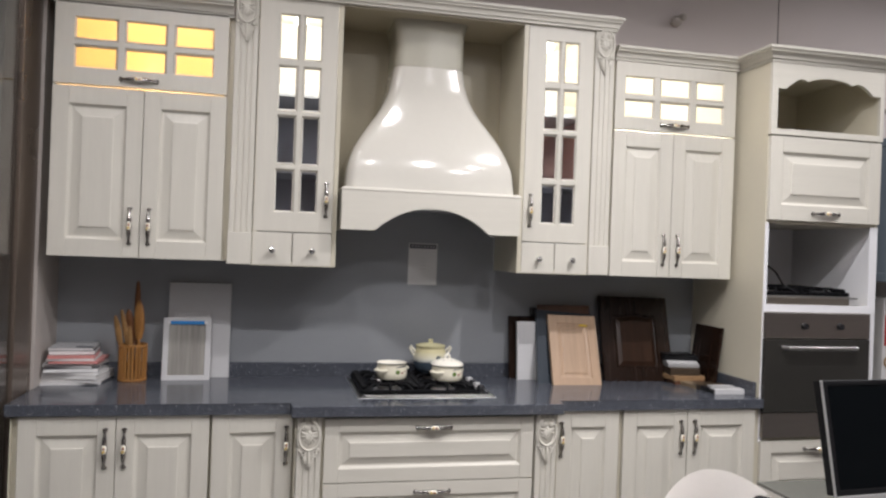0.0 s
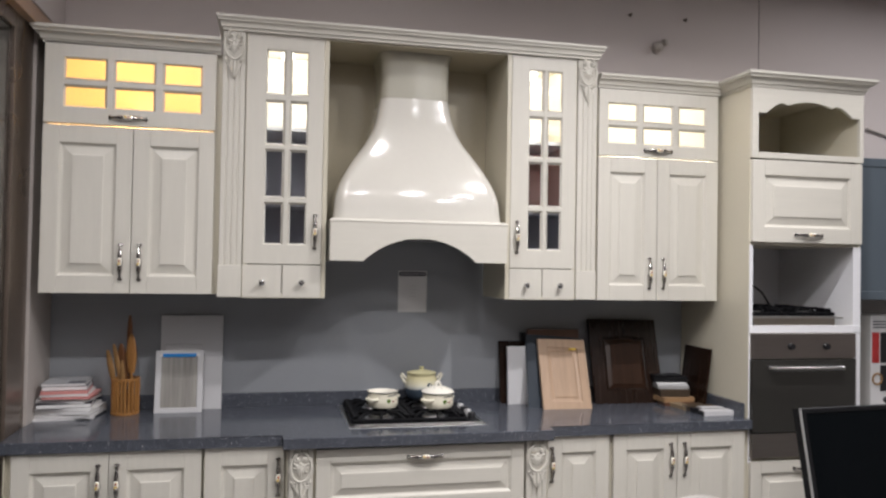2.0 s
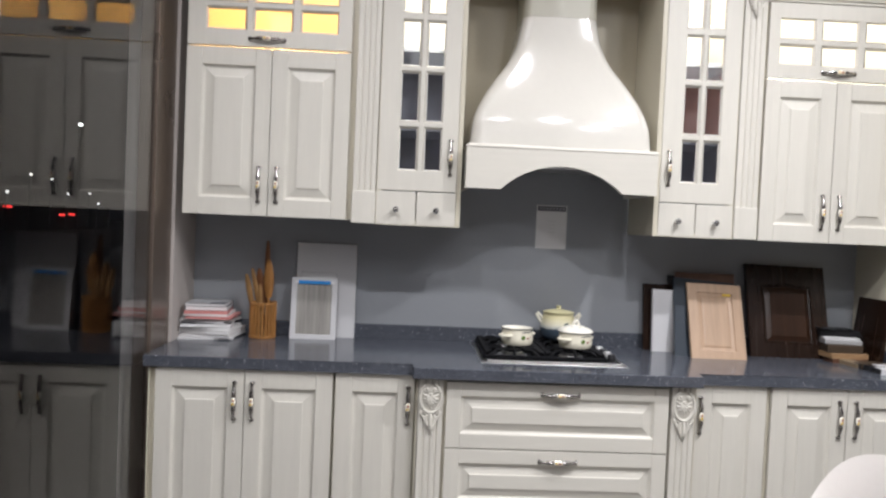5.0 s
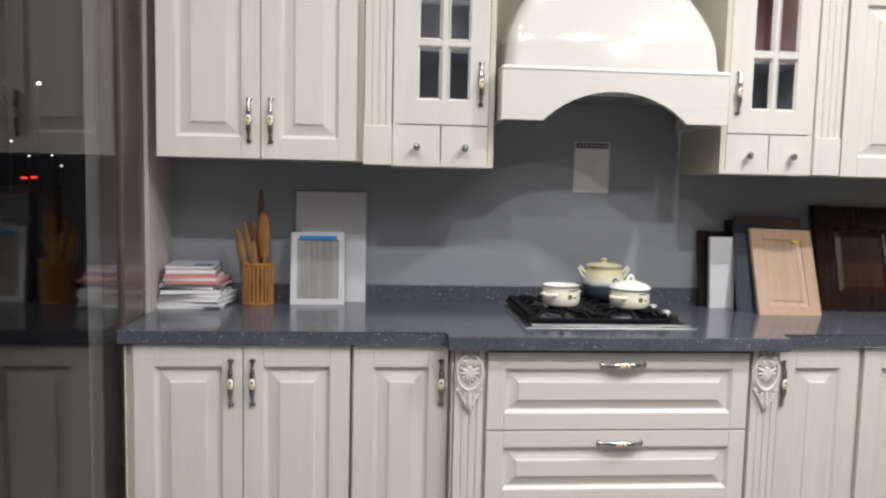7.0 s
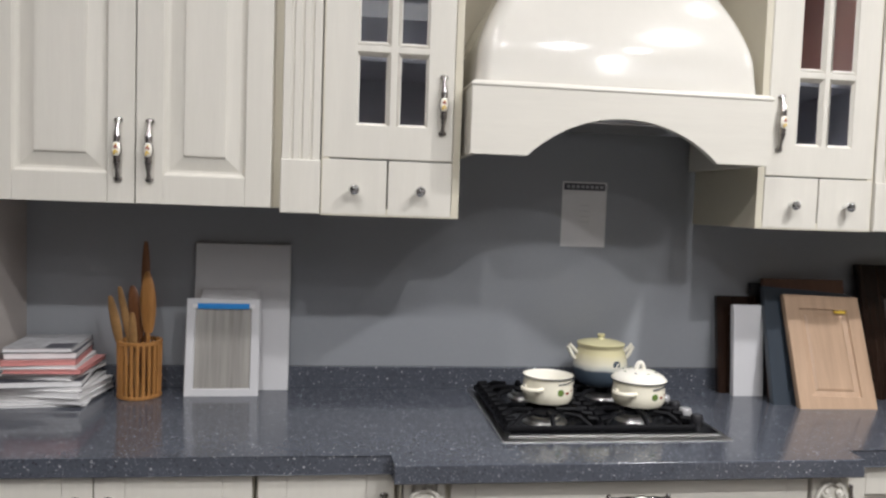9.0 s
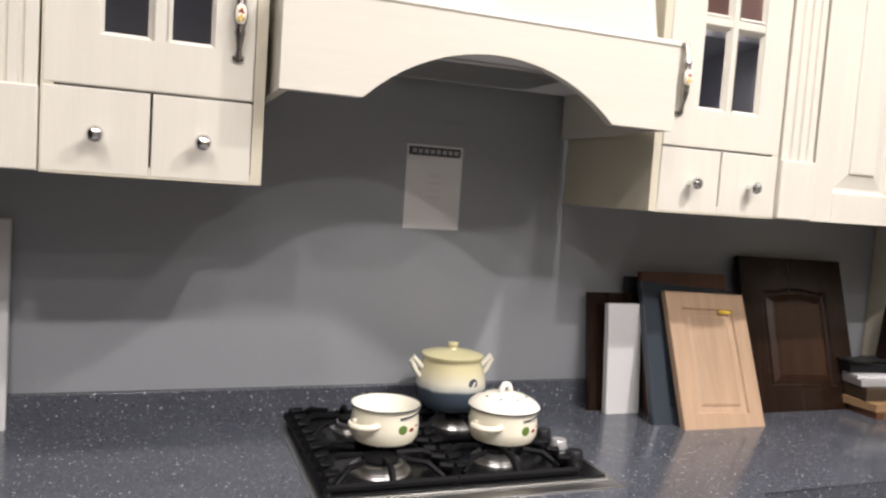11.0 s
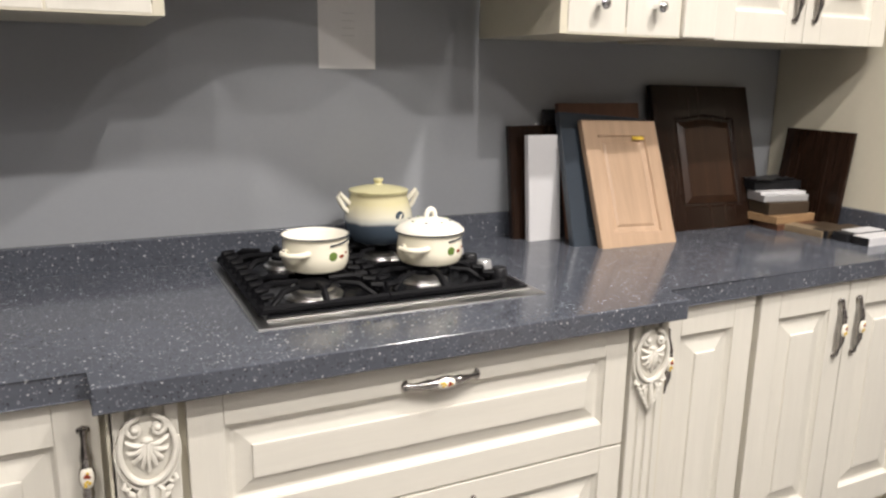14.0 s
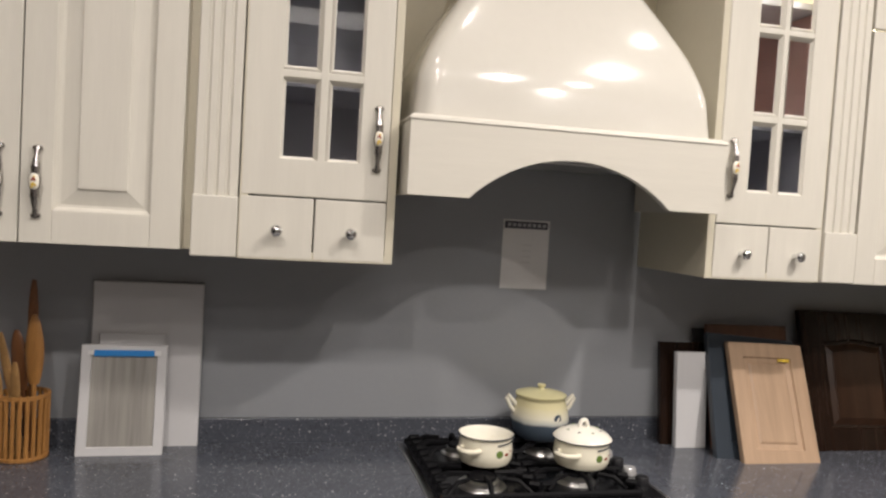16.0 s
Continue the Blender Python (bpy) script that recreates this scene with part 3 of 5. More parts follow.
def grid_door(parent, x0, x1, z0, z1, y, cols, rows, pane_mat, handle=None, horizontal=False, mat=None, pane_label=""):
    """A door with a lattice of panes: cols and rows are lists of (low, high)."""
    t = 0.02
    xs = [x0, cols[0][0], cols[-1][1], x1]
    d = part("door", window_ring(x0, x1, z0, z1, xs[1], xs[2], rows[0][0], rows[-1][1], y, t), mat or CREAM, parent)
    for a, b in zip(cols, cols[1:]):
        m = (a[1], b[0])
        part("glazing_bar", extrude_profile([(m[0], y + 0.016), (m[0], y + 0.006), (m[0] + 0.005, y + 0.001), (m[1] - 0.005, y + 0.001), (m[1], y + 0.006), (m[1], y + 0.016)], "z", rows[0][0], rows[-1][1]), CREAM, d)
    for a, b in zip(rows, rows[1:]):
        m = (a[1], b[0])
        part("glazing_bar", extrude_profile([(y + 0.0155, m[0]), (y + 0.0065, m[0]), (y + 0.0018, m[0] + 0.005), (y + 0.0018, m[1] - 0.005), (y + 0.0065, m[1]), (y + 0.0155, m[1])], "x", xs[1], xs[2]), CREAM, d)
    # bevelled bead round each opening
    for a in cols:
        for b in rows:
            p = part("pane", box(a[0] - 0.001, a[1] + 0.001, y + 0.011, y + 0.015, b[0] - 0.001, b[1] + 0.001), pane_mat, d, pane_label)
            p.visible_shadow = pane_mat not in (GLASS,)
            w = 0.007
            bead = bmesh.new()
            o = [(a[0], b[0]), (a[1], b[0]), (a[1], b[1]), (a[0], b[1])]
            i = [(a[0] + w, b[0] + w), (a[1] - w, b[0] + w), (a[1] - w, b[1] - w), (a[0] + w, b[1] - w)]
            O = [bead.verts.new((q[0], y + 0.002, q[1])) for q in o]
            I = [bead.verts.new((q[0], y + 0.0105, q[1])) for q in i]
            K = [bead.verts.new((q[0], y + 0.0105, q[1])) for q in o]
            for k in range(4):
                j = (k + 1) % 4
                bead.faces.new((O[k], O[j], I[j], I[k]))
                bead.faces.new((I[k], I[j], K[j], K[k]))
            part("bead", bead, CREAM, d)
    if handle:
        add_handle(d, handle[0], y, handle[1], horizontal)
    return d


def fluted(parent, x0, x1, z0, z1, y, back, flutes=3, r=0.005):
    """A pilaster shaft with upright grooves in its face."""
    w = x1 - x0
    poly = [(x0, back), (x1, back), (x1, y + 0.002), (x1 - 0.002, y)]
    for k in reversed(range(flutes)):
        cx = x0 + w * (k + 1) / (flutes + 1)
        for j in range(7):
            a = math.pi * j / 6
            poly.append((cx + r * math.cos(a), y + r * 1.1 * math.sin(a)))
    poly += [(x0 + 0.002, y), (x0, y + 0.002)]
    return part("shaft", extrude_profile(poly, "z", z0, z1), CREAM, parent)


# ---------------------------------------------------------------- the room
X0, X1, Y0 = -1.085, 6.2, -7.0
bm = box(X0 - 0.3, X1 + 0.2, Y0 - 0.2, 0.2, -0.1, 0.0)
solid("floor", bm, FLOORM, "pale grey polished floor", "floor", kind="structure")
bm = box(X0 - 0.3, X1 + 0.2, Y0 - 0.2, 0.2, CEIL, CEIL + 0.1)
solid("ceiling", bm, CEILING, "dull grey-brown painted ceiling", "ceiling", kind="structure")
bm = box(X0 - 0.2, 2.668, 0.0, 0.15, 0.0, CEIL)
wall_n = solid("wall_north", bm, WALLPAINT, "pale lilac-beige painted wall behind the kitchen", "wall", kind="structure")
bm = box(2.674, X1, 0.0, 0.15, 0.0, CEIL)
solid("wall_north_east", bm, WALLPAINT, "pale painted wall beyond a vertical joint", "wall", kind="structure")
solid("wall_joint", box(2.668, 2.674, 0.004, 0.15, 0.0, CEIL), DARKGAP, "dark vertical joint between two wall panels", "trim", kind="structure")
solid("backsplash", box(-1.06, 2.19, -0.004, -0.0005, 0.85, 1.703), SPLASH, "smooth grey backsplash panel on the wall", "backsplash", kind="structure")
solid("wall_east", box(X1, X1 + 0.15, Y0, 0.0, 0.0, CEIL), WALLPAINT, "pale painted end wall", "wall", kind="structure")
solid("wall_south", box(X0 - 0.2, X1 + 0.15, Y0 - 0.15, Y0, 0.0, CEIL), WALLPAINT, "pale painted rear wall", "wall", kind="structure")
# window wall: corner pier, header, glass
solid("wall_west_pier", box(X0 - 0.2, X0 + 0.025, -0.33, 0.0, 0.0, 2.62), PIER, "narrow pale pier in the corner beside the window", "wall", kind="structure")
solid("wall_west_top", box(X0 - 0.2, X0 + 0.05, Y0, 0.0, 2.62, CEIL), WALLPAINT, "pale painted wall above the window", "wall", kind="structure")
solid("window_header", box(X0 - 0.06, X0 + 0.045, Y0, -0.05, 2.55, 2.62, 0.004), HEADER, "brown wooden trim along the head of the window", "trim", kind="structure")
win = thing("window_1", (X0, -2.0, 0.0), "tall dark night window with a bronze frame", "window", kind="structure")
part("window_frame", box(X0 - 0.07, X0 + 0.012, -0.56, -0.33, 0.0, 2.55, 0.004), JAMB, win, "broad bronze metal jamb")
part("window_frame", box(X0 - 0.07, X0 + 0.012, Y0, -0.56, 0.0, 0.08, 0.004), JAMB, win)
part("window_frame", box(X0 - 0.07, X0 + 0.012, Y0, -0.56, 2.48, 2.55, 0.004), JAMB, win)
pane = part("pane", box(X0 - 0.012, X0, Y0, -0.56, 0.08, 2.48), NIGHTGLASS, win)
pane.visible_shadow = False

# night outside the window
solid("ground_outside", box(-90, X0 - 0.35, -60, 140, -0.6, -0.5), DARKGAP, "dark ground outside the window at night", "ground", kind="structure")


def street_lamp(x, y, h, k=1.0):
    s = thing("street_lamp", (x, y, -0.5), "tall lit street lamp outside at night", "street lamp", "street lamps outside")
    part("pole", cyl((x, y, -0.5), 0.09, 0.06, h + 0.5, 10), BLACK, s)
    part("lamp_head", blob((x + 0.1, y, h), (0.30 * k, 0.30 * k, 0.20 * k), u=10, v=6), STREETGLOW, s, "glowing lamp head")


street_lamp(-30.0, 66.2, 8.9, 0.6)
street_lamp(-30.0, 83.9, 9.1, 0.6)
for fy, fz in ((61.0, 3.7), (68.5, 2.8), (57.5, 3.9), (64.0, 2.6), (54.0, 2.4), (70.5, 1.9)):
    street_lamp(-30.0, fy, fz, 0.25)
fb = thing("far_building", (-33.0, 60.0, -0.5), "low dark building with red neon strips at night", "building")
part("wall", box(-36, -30.2, 45.0, 74.0, -0.5, 1.6), DARKGAP, fb)
for fy, fz in ((65.4, 0.8), (63.6, 0.75), (54.6, 1.3)):
    part("neon_strip", box(-30.195, -30.1, fy - 0.5, fy + 0.5, fz - 0.07, fz + 0.07), REDGLOW, fb, "red neon strip")


def ceiling_lights():
    # the lamps left of x 0 are added to brighten the left cabinets
    for x, y, w, beam in DOWNLIGHTS:
        d = thing("downlight", (x, y, CEIL), "round recessed white ceiling downlight, lit; the left ones are added fill", "ceiling light", "ceiling downlights")
        part("trim_ring", lathe([(0.062, 0.0), (0.085, 0.0), (0.085, -0.006), (0.066, -0.012), (0.062, -0.004)], (x, y, CEIL - 0.001), 28), WHITE_IN, d, smooth=True)
        part("diffuser", cyl((x, y, CEIL - 0.004), 0.06, 0.06, 0.003, 28), LAMPGLOW, d, "glowing diffuser")
        o = lamp("downlight_lamp", "AREA", (x, y, CEIL - 0.012), w, LAMP_COLOUR, 0.11, beam)
        o.parent = d
        o.location = (0, 0, -0.012)
    for x, y, a, b, w in PANELS:
        d = thing("ceiling_panel_light", (x, y, CEIL), "flat rectangular lit ceiling panel light", "ceiling light", "ceiling panel lights")
        part("frame", box(x - a / 2 - 0.02, x + a / 2 + 0.02, y - b / 2 - 0.02, y + b / 2 + 0.02, CEIL - 0.012, CEIL - 0.001, 0.003), WHITE_IN, d)
        part("diffuser", box(x - a / 2, x + a / 2, y - b / 2, y + b / 2, CEIL - 0.016, CEIL - 0.0125), LAMPGLOW, d, "glowing diffuser")
        o = lamp("panel_lamp", "AREA", (x, y, CEIL - 0.02), w, LAMP_COLOUR, a)
        o.data.shape, o.data.size, o.data.size_y = "RECTANGLE", a, b
        o.parent = d
        o.location = (0, 0, -0.02)


ceiling_lights()

# fixture and screws on the wall above the cabinets
fx = thing("wall_bracket", (2.03, 0.0, 2.81), "small dull brown-grey two-knobbed bracket on the wall", "bracket")
part("base_plate", cyl((2.03, -0.001, 2.81), 0.03, 0.03, 0.012, 18, axis="y"), PIER, fx)
part("knob", blob((2.01, -0.035, 2.80), (0.026, 0.03, 0.024)), PIER, fx, smooth=True)
part("knob", blob((2.055, -0.03, 2.83), (0.022, 0.025, 0.02)), PIER, fx, smooth=True)
for sx in (1.852, 2.189):
    solid("wall_hook", tube([(sx, -0.001, 2.975), (sx, -0.03, 2.972), (sx - 0.01, -0.034, 2.96)], 0.006, 8), JAMB, "small dark hook screwed into the wall", "hook", "hooks on the wall")

# ---------------------------------------------------------------- base cabinets
BD, CD = -0.648, -0.700  # door faces: side runs and the projecting centre
ZB, ZT = 0.11, 0.806


def base_cabinet(x0, x1, doors, face):
    c = thing("base_cabinet", ((x0 + x1) / 2, -0.3, 0.0), "cream painted base cabinet with raised-panel doors", "base cabinet", "cream base cabinets")
    carcass(c, x0, x1, -0.006, face + 0.022, ZB, ZT - 0.008)
    part("plinth", box(x0, x1, face + 0.06, face + 0.078, 0.0, ZB - 0.001), CREAM_SIDE, c)
    for a, b, hx in doors:
        door(c, a, b, ZB + 0.005, ZT, face, (hx, 0.680))
    return c


base_cabinet(-1.045, -0.318, [(-1.022, -0.672, -0.708), (-0.669, -0.321, -0.638)], BD)
base_cabinet(-0.314, 0.016, [(-0.308, 0.008, -0.016)], BD)
base_cabinet(1.146, 1.468, [(1.164, 1.460, 1.182)], BD)
base_cabinet(1.472, 2.186, [(1.482, 1.800, 1.768), (1.804, 2.155, 1.838)], BD)
sf = solid("end_filler", box(-1.050, -1.0455, BD + 0.002, -0.01, 0.0, 0.80, 0.001), CREAM_SIDE, "thin cream end panel of the base run", "panel")

# centre drawer unit with its two pilasters
dr = thing("drawer_cabinet", (0.585, -0.35, 0.0), "cream drawer cabinet under the hob with raised-panel fronts", "drawer cabinet")
carcass(dr, 0.125, 1.042, -0.006, CD + 0.022, ZB, ZT - 0.008)
part("plinth", box(0.02, 1.14, CD + 0.06, CD + 0.078, 0.0, ZB - 0.001), CREAM_SIDE, dr)
for a, b in ((0.532, 0.796), (0.268, 0.527), (0.115, 0.263)):
    steps = RAISED_LOW if b - a > 0.2 else [((0.058, 0.035), 0.0), ((0.066, 0.042), 0.008), ((0.1, 0.06), 0.002)]
    door(dr, 0.136, 1.034, a, b, CD, (0.592, b - 0.04), True, CREAM_H, "drawer_front", steps)
for n_, (a, b) in enumerate(((0.022, 0.126), (1.042, 1.142))):
    p = thing("base_pilaster", ((a + b) / 2, CD, 0.0), "cream fluted pilaster with a carved acanthus cartouche under the worktop", "pilaster", "base pilasters")
    fluted(p, a + 0.003, b - 0.003, ZB, ZT - 0.004, CD - 0.002, CD + 0.06)
    part("foot_block", box(a, b, CD - 0.010, CD + 0.062, ZB - 0.105, ZB - 0.001, 0.003), CREAM, p)
    place("carving", CARVING_LOW, p, ((a + b) / 2, CD - 0.006, 0.587), 0, "carved acanthus cartouche")
solid("side_return", box(0.0165, 0.0215, CD + 0.004, -0.02, 0.0, 0.795), CREAM_SIDE, "thin cream return beside the drawer unit", "panel")
solid("side_return", box(1.1425, 1.1455, CD + 0.004, -0.02, 0.0, 0.795), CREAM_SIDE, "thin cream return beside the drawer unit", "panel")

# ---------------------------------------------------------------- worktop: one continuous slab with a projecting centre
def slab(poly, z0, z1, bevel):
    bm = extrude_profile(poly, "z", z0, z1)
    es = [e for e in bm.edges if abs(e.verts[0].co.z - z1) < 1e-6 and abs(e.verts[1].co.z - z1) < 1e-6]
    es += [e for e in bm.edges if abs(e.verts[0].co.z - e.verts[1].co.z) < 1e-6 and e.verts[0].co.z < z1 - 1e-6]
    es += [e for e in bm.edges if abs(e.verts[0].co.z - e.verts[1].co.z) > 0.01 and e.verts[0].co.y < -0.1]
    bmesh.ops.bevel(bm, geom=es, offset=bevel, segments=3, affect="EDGES", profile=0.5)
    return bm


TOP = [(-1.068, -0.005), (-1.068, -0.662), (0.0, -0.662), (0.0, -0.735), (1.160, -0.735), (1.160, -0.662), (2.188, -0.662), (2.188, -0.005)]
top = thing("worktop", (0.55, -0.35, 0.8), "dark grey speckled quartz worktop with a projecting centre", "worktop")
part("slab", slab(TOP, 0.809, 0.8540, 0.003), QUARTZ, top)
part("upstand", box(-1.05, 2.168, -0.024, -0.005, 0.8505, 0.922, 0.003), QUARTZ, top)
part("upstand", box(2.169, 2.188, -0.60, -0.005, 0.8505, 0.922, 0.003), QUARTZ, top)

# ---------------------------------------------------------------- wall cabinets
UF = -0.388   # door faces of the outer cabinets
GF = -0.392   # door faces of the glazed cabinets


def wall_cabinet(name, x0, x1, z0, zm, z1, mid, cols, rows, hx, frost, warm, watts, crown):
    c = thing(name, ((x0 + x1) / 2, -0.2, z0), "cream wall cabinet with raised-panel doors and backlit six-pane flap", "wall cabinet", "outer wall cabinets")
    carcass(c, x0, x1, -0.006, UF + 0.022, z0, z1)
    part("shelf", box(x0 + 0.019, x1 - 0.019, UF + 0.0215, -0.017, zm - 0.024, zm - 0.006), CARCASS, c)
    door(c, x0 + 0.004, mid - 0.0015, z0, zm - 0.0045, UF, (mid - 0.040, z0 + 0.135))
    door(c, mid + 0.0015, x1 - 0.004, z0, zm - 0.0045, UF, (mid + 0.036, z0 + 0.135))
    grid_door(c, x0 + 0.004, x1 - 0.004, zm + 0.002, z1 - 0.004, UF, cols, rows, frost, (hx, zm + 0.036), True, pane_label="backlit frosted pane")
    part("cornice", sweep(crown[0], crown_profile(*crown[1])), CREAM_H, c)
    bulb = thing("cabinet_lamp", (sum(cols[1]) / 2, -0.16, zm + 0.08), "small glowing lamp inside the cabinet", "lamp", "lamps inside the cabinets")
    part("bulb", blob((sum(cols[1]) / 2, -0.16, zm + 0.08), (0.018, 0.018, 0.024)), WHITESHELL, bulb)
    part("holder", cyl((sum(cols[1]) / 2, -0.16, zm - 0.004), 0.014, 0.014, 0.062, 12), WHITESHELL, bulb)
    cx = sum(cols[1]) / 2
    lamp("cabinet_light", "POINT", (cx + 0.035, -0.330, zm + 0.105), watts * 1.0, warm, 0.018)
    lamp("cabinet_light", "POINT", (cx - 0.05, -0.12, zm + 0.16), watts * 0.40, warm, 0.02)
    return c


WARM = (1.0, 0.61, 0.25)
wall_cabinet("wall_cabinet", -1.018, -0.312, 1.420, 2.138, 2.492, -0.654,
             [(-0.937, -0.768), (-0.737, -0.572), (-0.537, -0.375)], [(2.210, 2.303), (2.331, 2.424)], -0.676,
             FROST_WARM, WARM, 27.0, ([(-1.018, -0.02), (-1.018, UF + 0.004), (-0.298, UF + 0.004)], (2.479, 2.548, 0.046)))
wall_cabinet("wall_cabinet", 1.502, 2.170, 1.406, 2.122, 2.460, 1.826,
             [(1.556, 1.714), (1.748, 1.909), (1.944, 2.097)], [(2.186, 2.273), (2.300, 2.390)], 1.826,
             FROST_WHITE, (1.0, 0.97, 0.93), 30.0, ([(1.500, UF + 0.004), (2.182, UF + 0.004)], (2.461, 2.525, 0.042)))


def glazed_cabinet(x0, x1, pil, cols, hx, back_mat, drawers, label):
    z0, z1 = 1.406, 2.600
    c = thing("glazed_cabinet", ((x0 + x1) / 2, -0.2, z0), label, "glazed wall cabinet", "glazed wall cabinets")
    a, b = min(x0, x1), max(x0, x1)
    carcass(c, a, b, -0.006, GF + 0.001, z0, z1, t=0.020)
    part("back", box(a + 0.019, b - 0.019, -0.022, -0.0165, 1.60, 2.58), WHITE_IN, c)
    # linings and lower shelves have the compartments' dimness in their colour
    part("lining", box(a + 0.019, b - 0.019, -0.026, -0.0225, 1.60, 1.82), SHADED_IN, c, "lining coloured grey for the shade low in the cabinet")
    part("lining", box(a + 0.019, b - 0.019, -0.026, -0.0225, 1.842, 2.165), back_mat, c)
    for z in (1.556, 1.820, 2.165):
        part("shelf", box(a + 0.0205, b - 0.0205, GF + 0.05, -0.027, z, z + 0.018, 0.001), SHADED_IN if z < 2 else WHITE_IN, c)
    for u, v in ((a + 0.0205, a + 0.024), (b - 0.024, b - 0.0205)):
        part("lining", box(u, v, GF + 0.03, -0.027, 1.575, 1.8195), SHADED_IN, c)
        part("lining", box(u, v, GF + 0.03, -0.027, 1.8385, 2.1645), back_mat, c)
    rows = [(1.644, 1.831), (1.856, 2.070), (2.093, 2.290), (2.323, 2.520)]
    dx0, dx1 = (a + 0.002, b - 0.0215) if pil < a else (a + 0.0215, b - 0.002)
    grid_door(c, dx0, dx1, 1.5565, 2.597, GF, cols, rows, GLASS, (hx, 1.705), pane_label="clear glass pane")
    mid = (dx0 + dx1) / 2
    for u, v in ((dx0, mid - 0.002), (mid + 0.002, dx1)):
        d = part("drawer_front", box(u, v, GF, GF + 0.02, 1.409, 1.553, 0.002), CREAM, c)
        place("knob", KNOB, d, ((u + v) / 2, GF, 1.475), 0, "round chrome knob")
    lamp("cabinet_light", "POINT", ((a + b) / 2, -0.22, 2.54), 14.0, (1.0, 0.92, 0.79), 0.03)
    strip = thing("cabinet_lamp", ((a + b) / 2, -0.22, 2.58), "small round lamp under the cabinet top", "lamp", "lamps inside the cabinets")
    part("housing", cyl(((a + b) / 2, -0.22, 2.572), 0.03, 0.03, 0.0095, 18), SILVER, strip)
    return c


glazed_cabinet(-0.188, 0.178, -1, [(-0.101, -0.018), (0.008, 0.087)], 0.127, SHADED_IN, 1, "cream eight-pane glazed wall cabinet, lit inside, two small drawers")
glazed_cabinet(1.030, 1.386, 9, [(1.140, 1.214), (1.237, 1.312)], 1.086, MAUVE_IN, 1, "cream eight-pane glazed wall cabinet, lit, mauve-brown lining, small drawers")

for a, b in ((-0.292, -0.190), (1.388, 1.492)):
    p = thing("wall_pilaster", ((a + b) / 2, GF, 1.406), "cream fluted pilaster with a plain block below and carving on top", "pilaster", "wall pilasters")
    fluted(p, a + 0.002, b - 0.002, 1.549, 2.600, GF - 0.004, -0.34)
    part("base_block", box(a, b, GF - 0.012, -0.34, 1.408, 1.5485, 0.003), CREAM, p)
    place("carving", CARVING, p, ((a + b) / 2, GF - 0.008, 2.366), 0, "carved acanthus cartouche")

for a, b, top_z in ((-0.3115, -0.2925, 2.492), (1.4925, 1.5015, 2.460)):
    solid("filler_strip", box(a, b, -0.362, -0.03, 1.42, top_z), CREAM_SIDE, "narrow recessed cream filler between cabinets", "panel", "filler strips")

# cornice and soffit over the centre
cc = thing("centre_cornice", (0.6, -0.4, 2.6), "cream stepped cornice along the top of the centre cabinets", "cornice")
part("moulding", sweep([(-0.288, -0.02), (-0.288, GF - 0.012), (1.490, GF - 0.012), (1.490, -0.02)], crown_profile(2.589, 2.652, 0.032)), CREAM_H, cc)
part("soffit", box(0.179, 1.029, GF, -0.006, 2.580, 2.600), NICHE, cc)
part("top_board", box(-0.29, 1.49, GF, -0.006, 2.6015, 2.612), CREAM_SIDE, cc)
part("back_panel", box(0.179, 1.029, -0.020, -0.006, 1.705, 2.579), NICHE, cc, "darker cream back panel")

# ---------------------------------------------------------------- the cooker hood
HX, HW = 0.602, 0.411
hood = thing("cooker_hood", (HX, -0.24, 1.58), "glossy cream bell-shaped cooker hood with an arched front board", "cooker hood")


def hood_board():
    zb, zt, za = 1.578, 1.752, 1.684
    L, R = HX - HW, HX + HW
    poly = [(L, zt), (L, zb), (HX - 0.262, zb)]
    ys = 22
    for k in range(1, ys):
        t = k / ys
        x = HX - 0.262 + 0.524 * t
        big_r = (0.262**2 + (za - zb) ** 2) / (2 * (za - zb))
        poly.append((x, za - big_r + math.sqrt(big_r**2 - (x - HX) ** 2)))
    poly += [(HX + 0.262, zb), (R, zb), (R, zt)]
    bm = bmesh.new()
    F, B = [bm.verts.new((x, -0.475, z)) for x, z in poly], [bm.verts.new((x, -0.453, z)) for x, z in poly]
    n = len(poly)
    # quads between the lower edge and the top edge keep the concave face clean
    T_f, T_b = [bm.verts.new((x, -0.475, zt)) for x, z in poly[1:-1]], [bm.verts.new((x, -0.453, zt)) for x, z in poly[1:-1]]
    low_f, low_b = F[1:-1], B[1:-1]
    for k in range(len(low_f) - 1):
        bm.faces.new((low_f[k], low_f[k + 1], T_f[k + 1], T_f[k]))
        bm.faces.new((low_b[k + 1], low_b[k], T_b[k], T_b[k + 1]))
        bm.faces.new((low_f[k + 1], low_f[k], low_b[k], low_b[k + 1]))
        bm.faces.new((T_f[k], T_f[k + 1], T_b[k + 1], T_b[k]))
    bm.faces.new((low_f[0], T_f[0], T_b[0], low_b[0]))
    bm.faces.new((low_f[-1], low_b[-1], T_b[-1], T_f[-1]))
    for v in (F[0], F[-1], B[0], B[-1]):
        bm.verts.remove(v)
    for s in (L, R - 0.018):
        box(s, s + 0.018, -0.453, -0.03, zb, zt, 0, bm)
    return bm


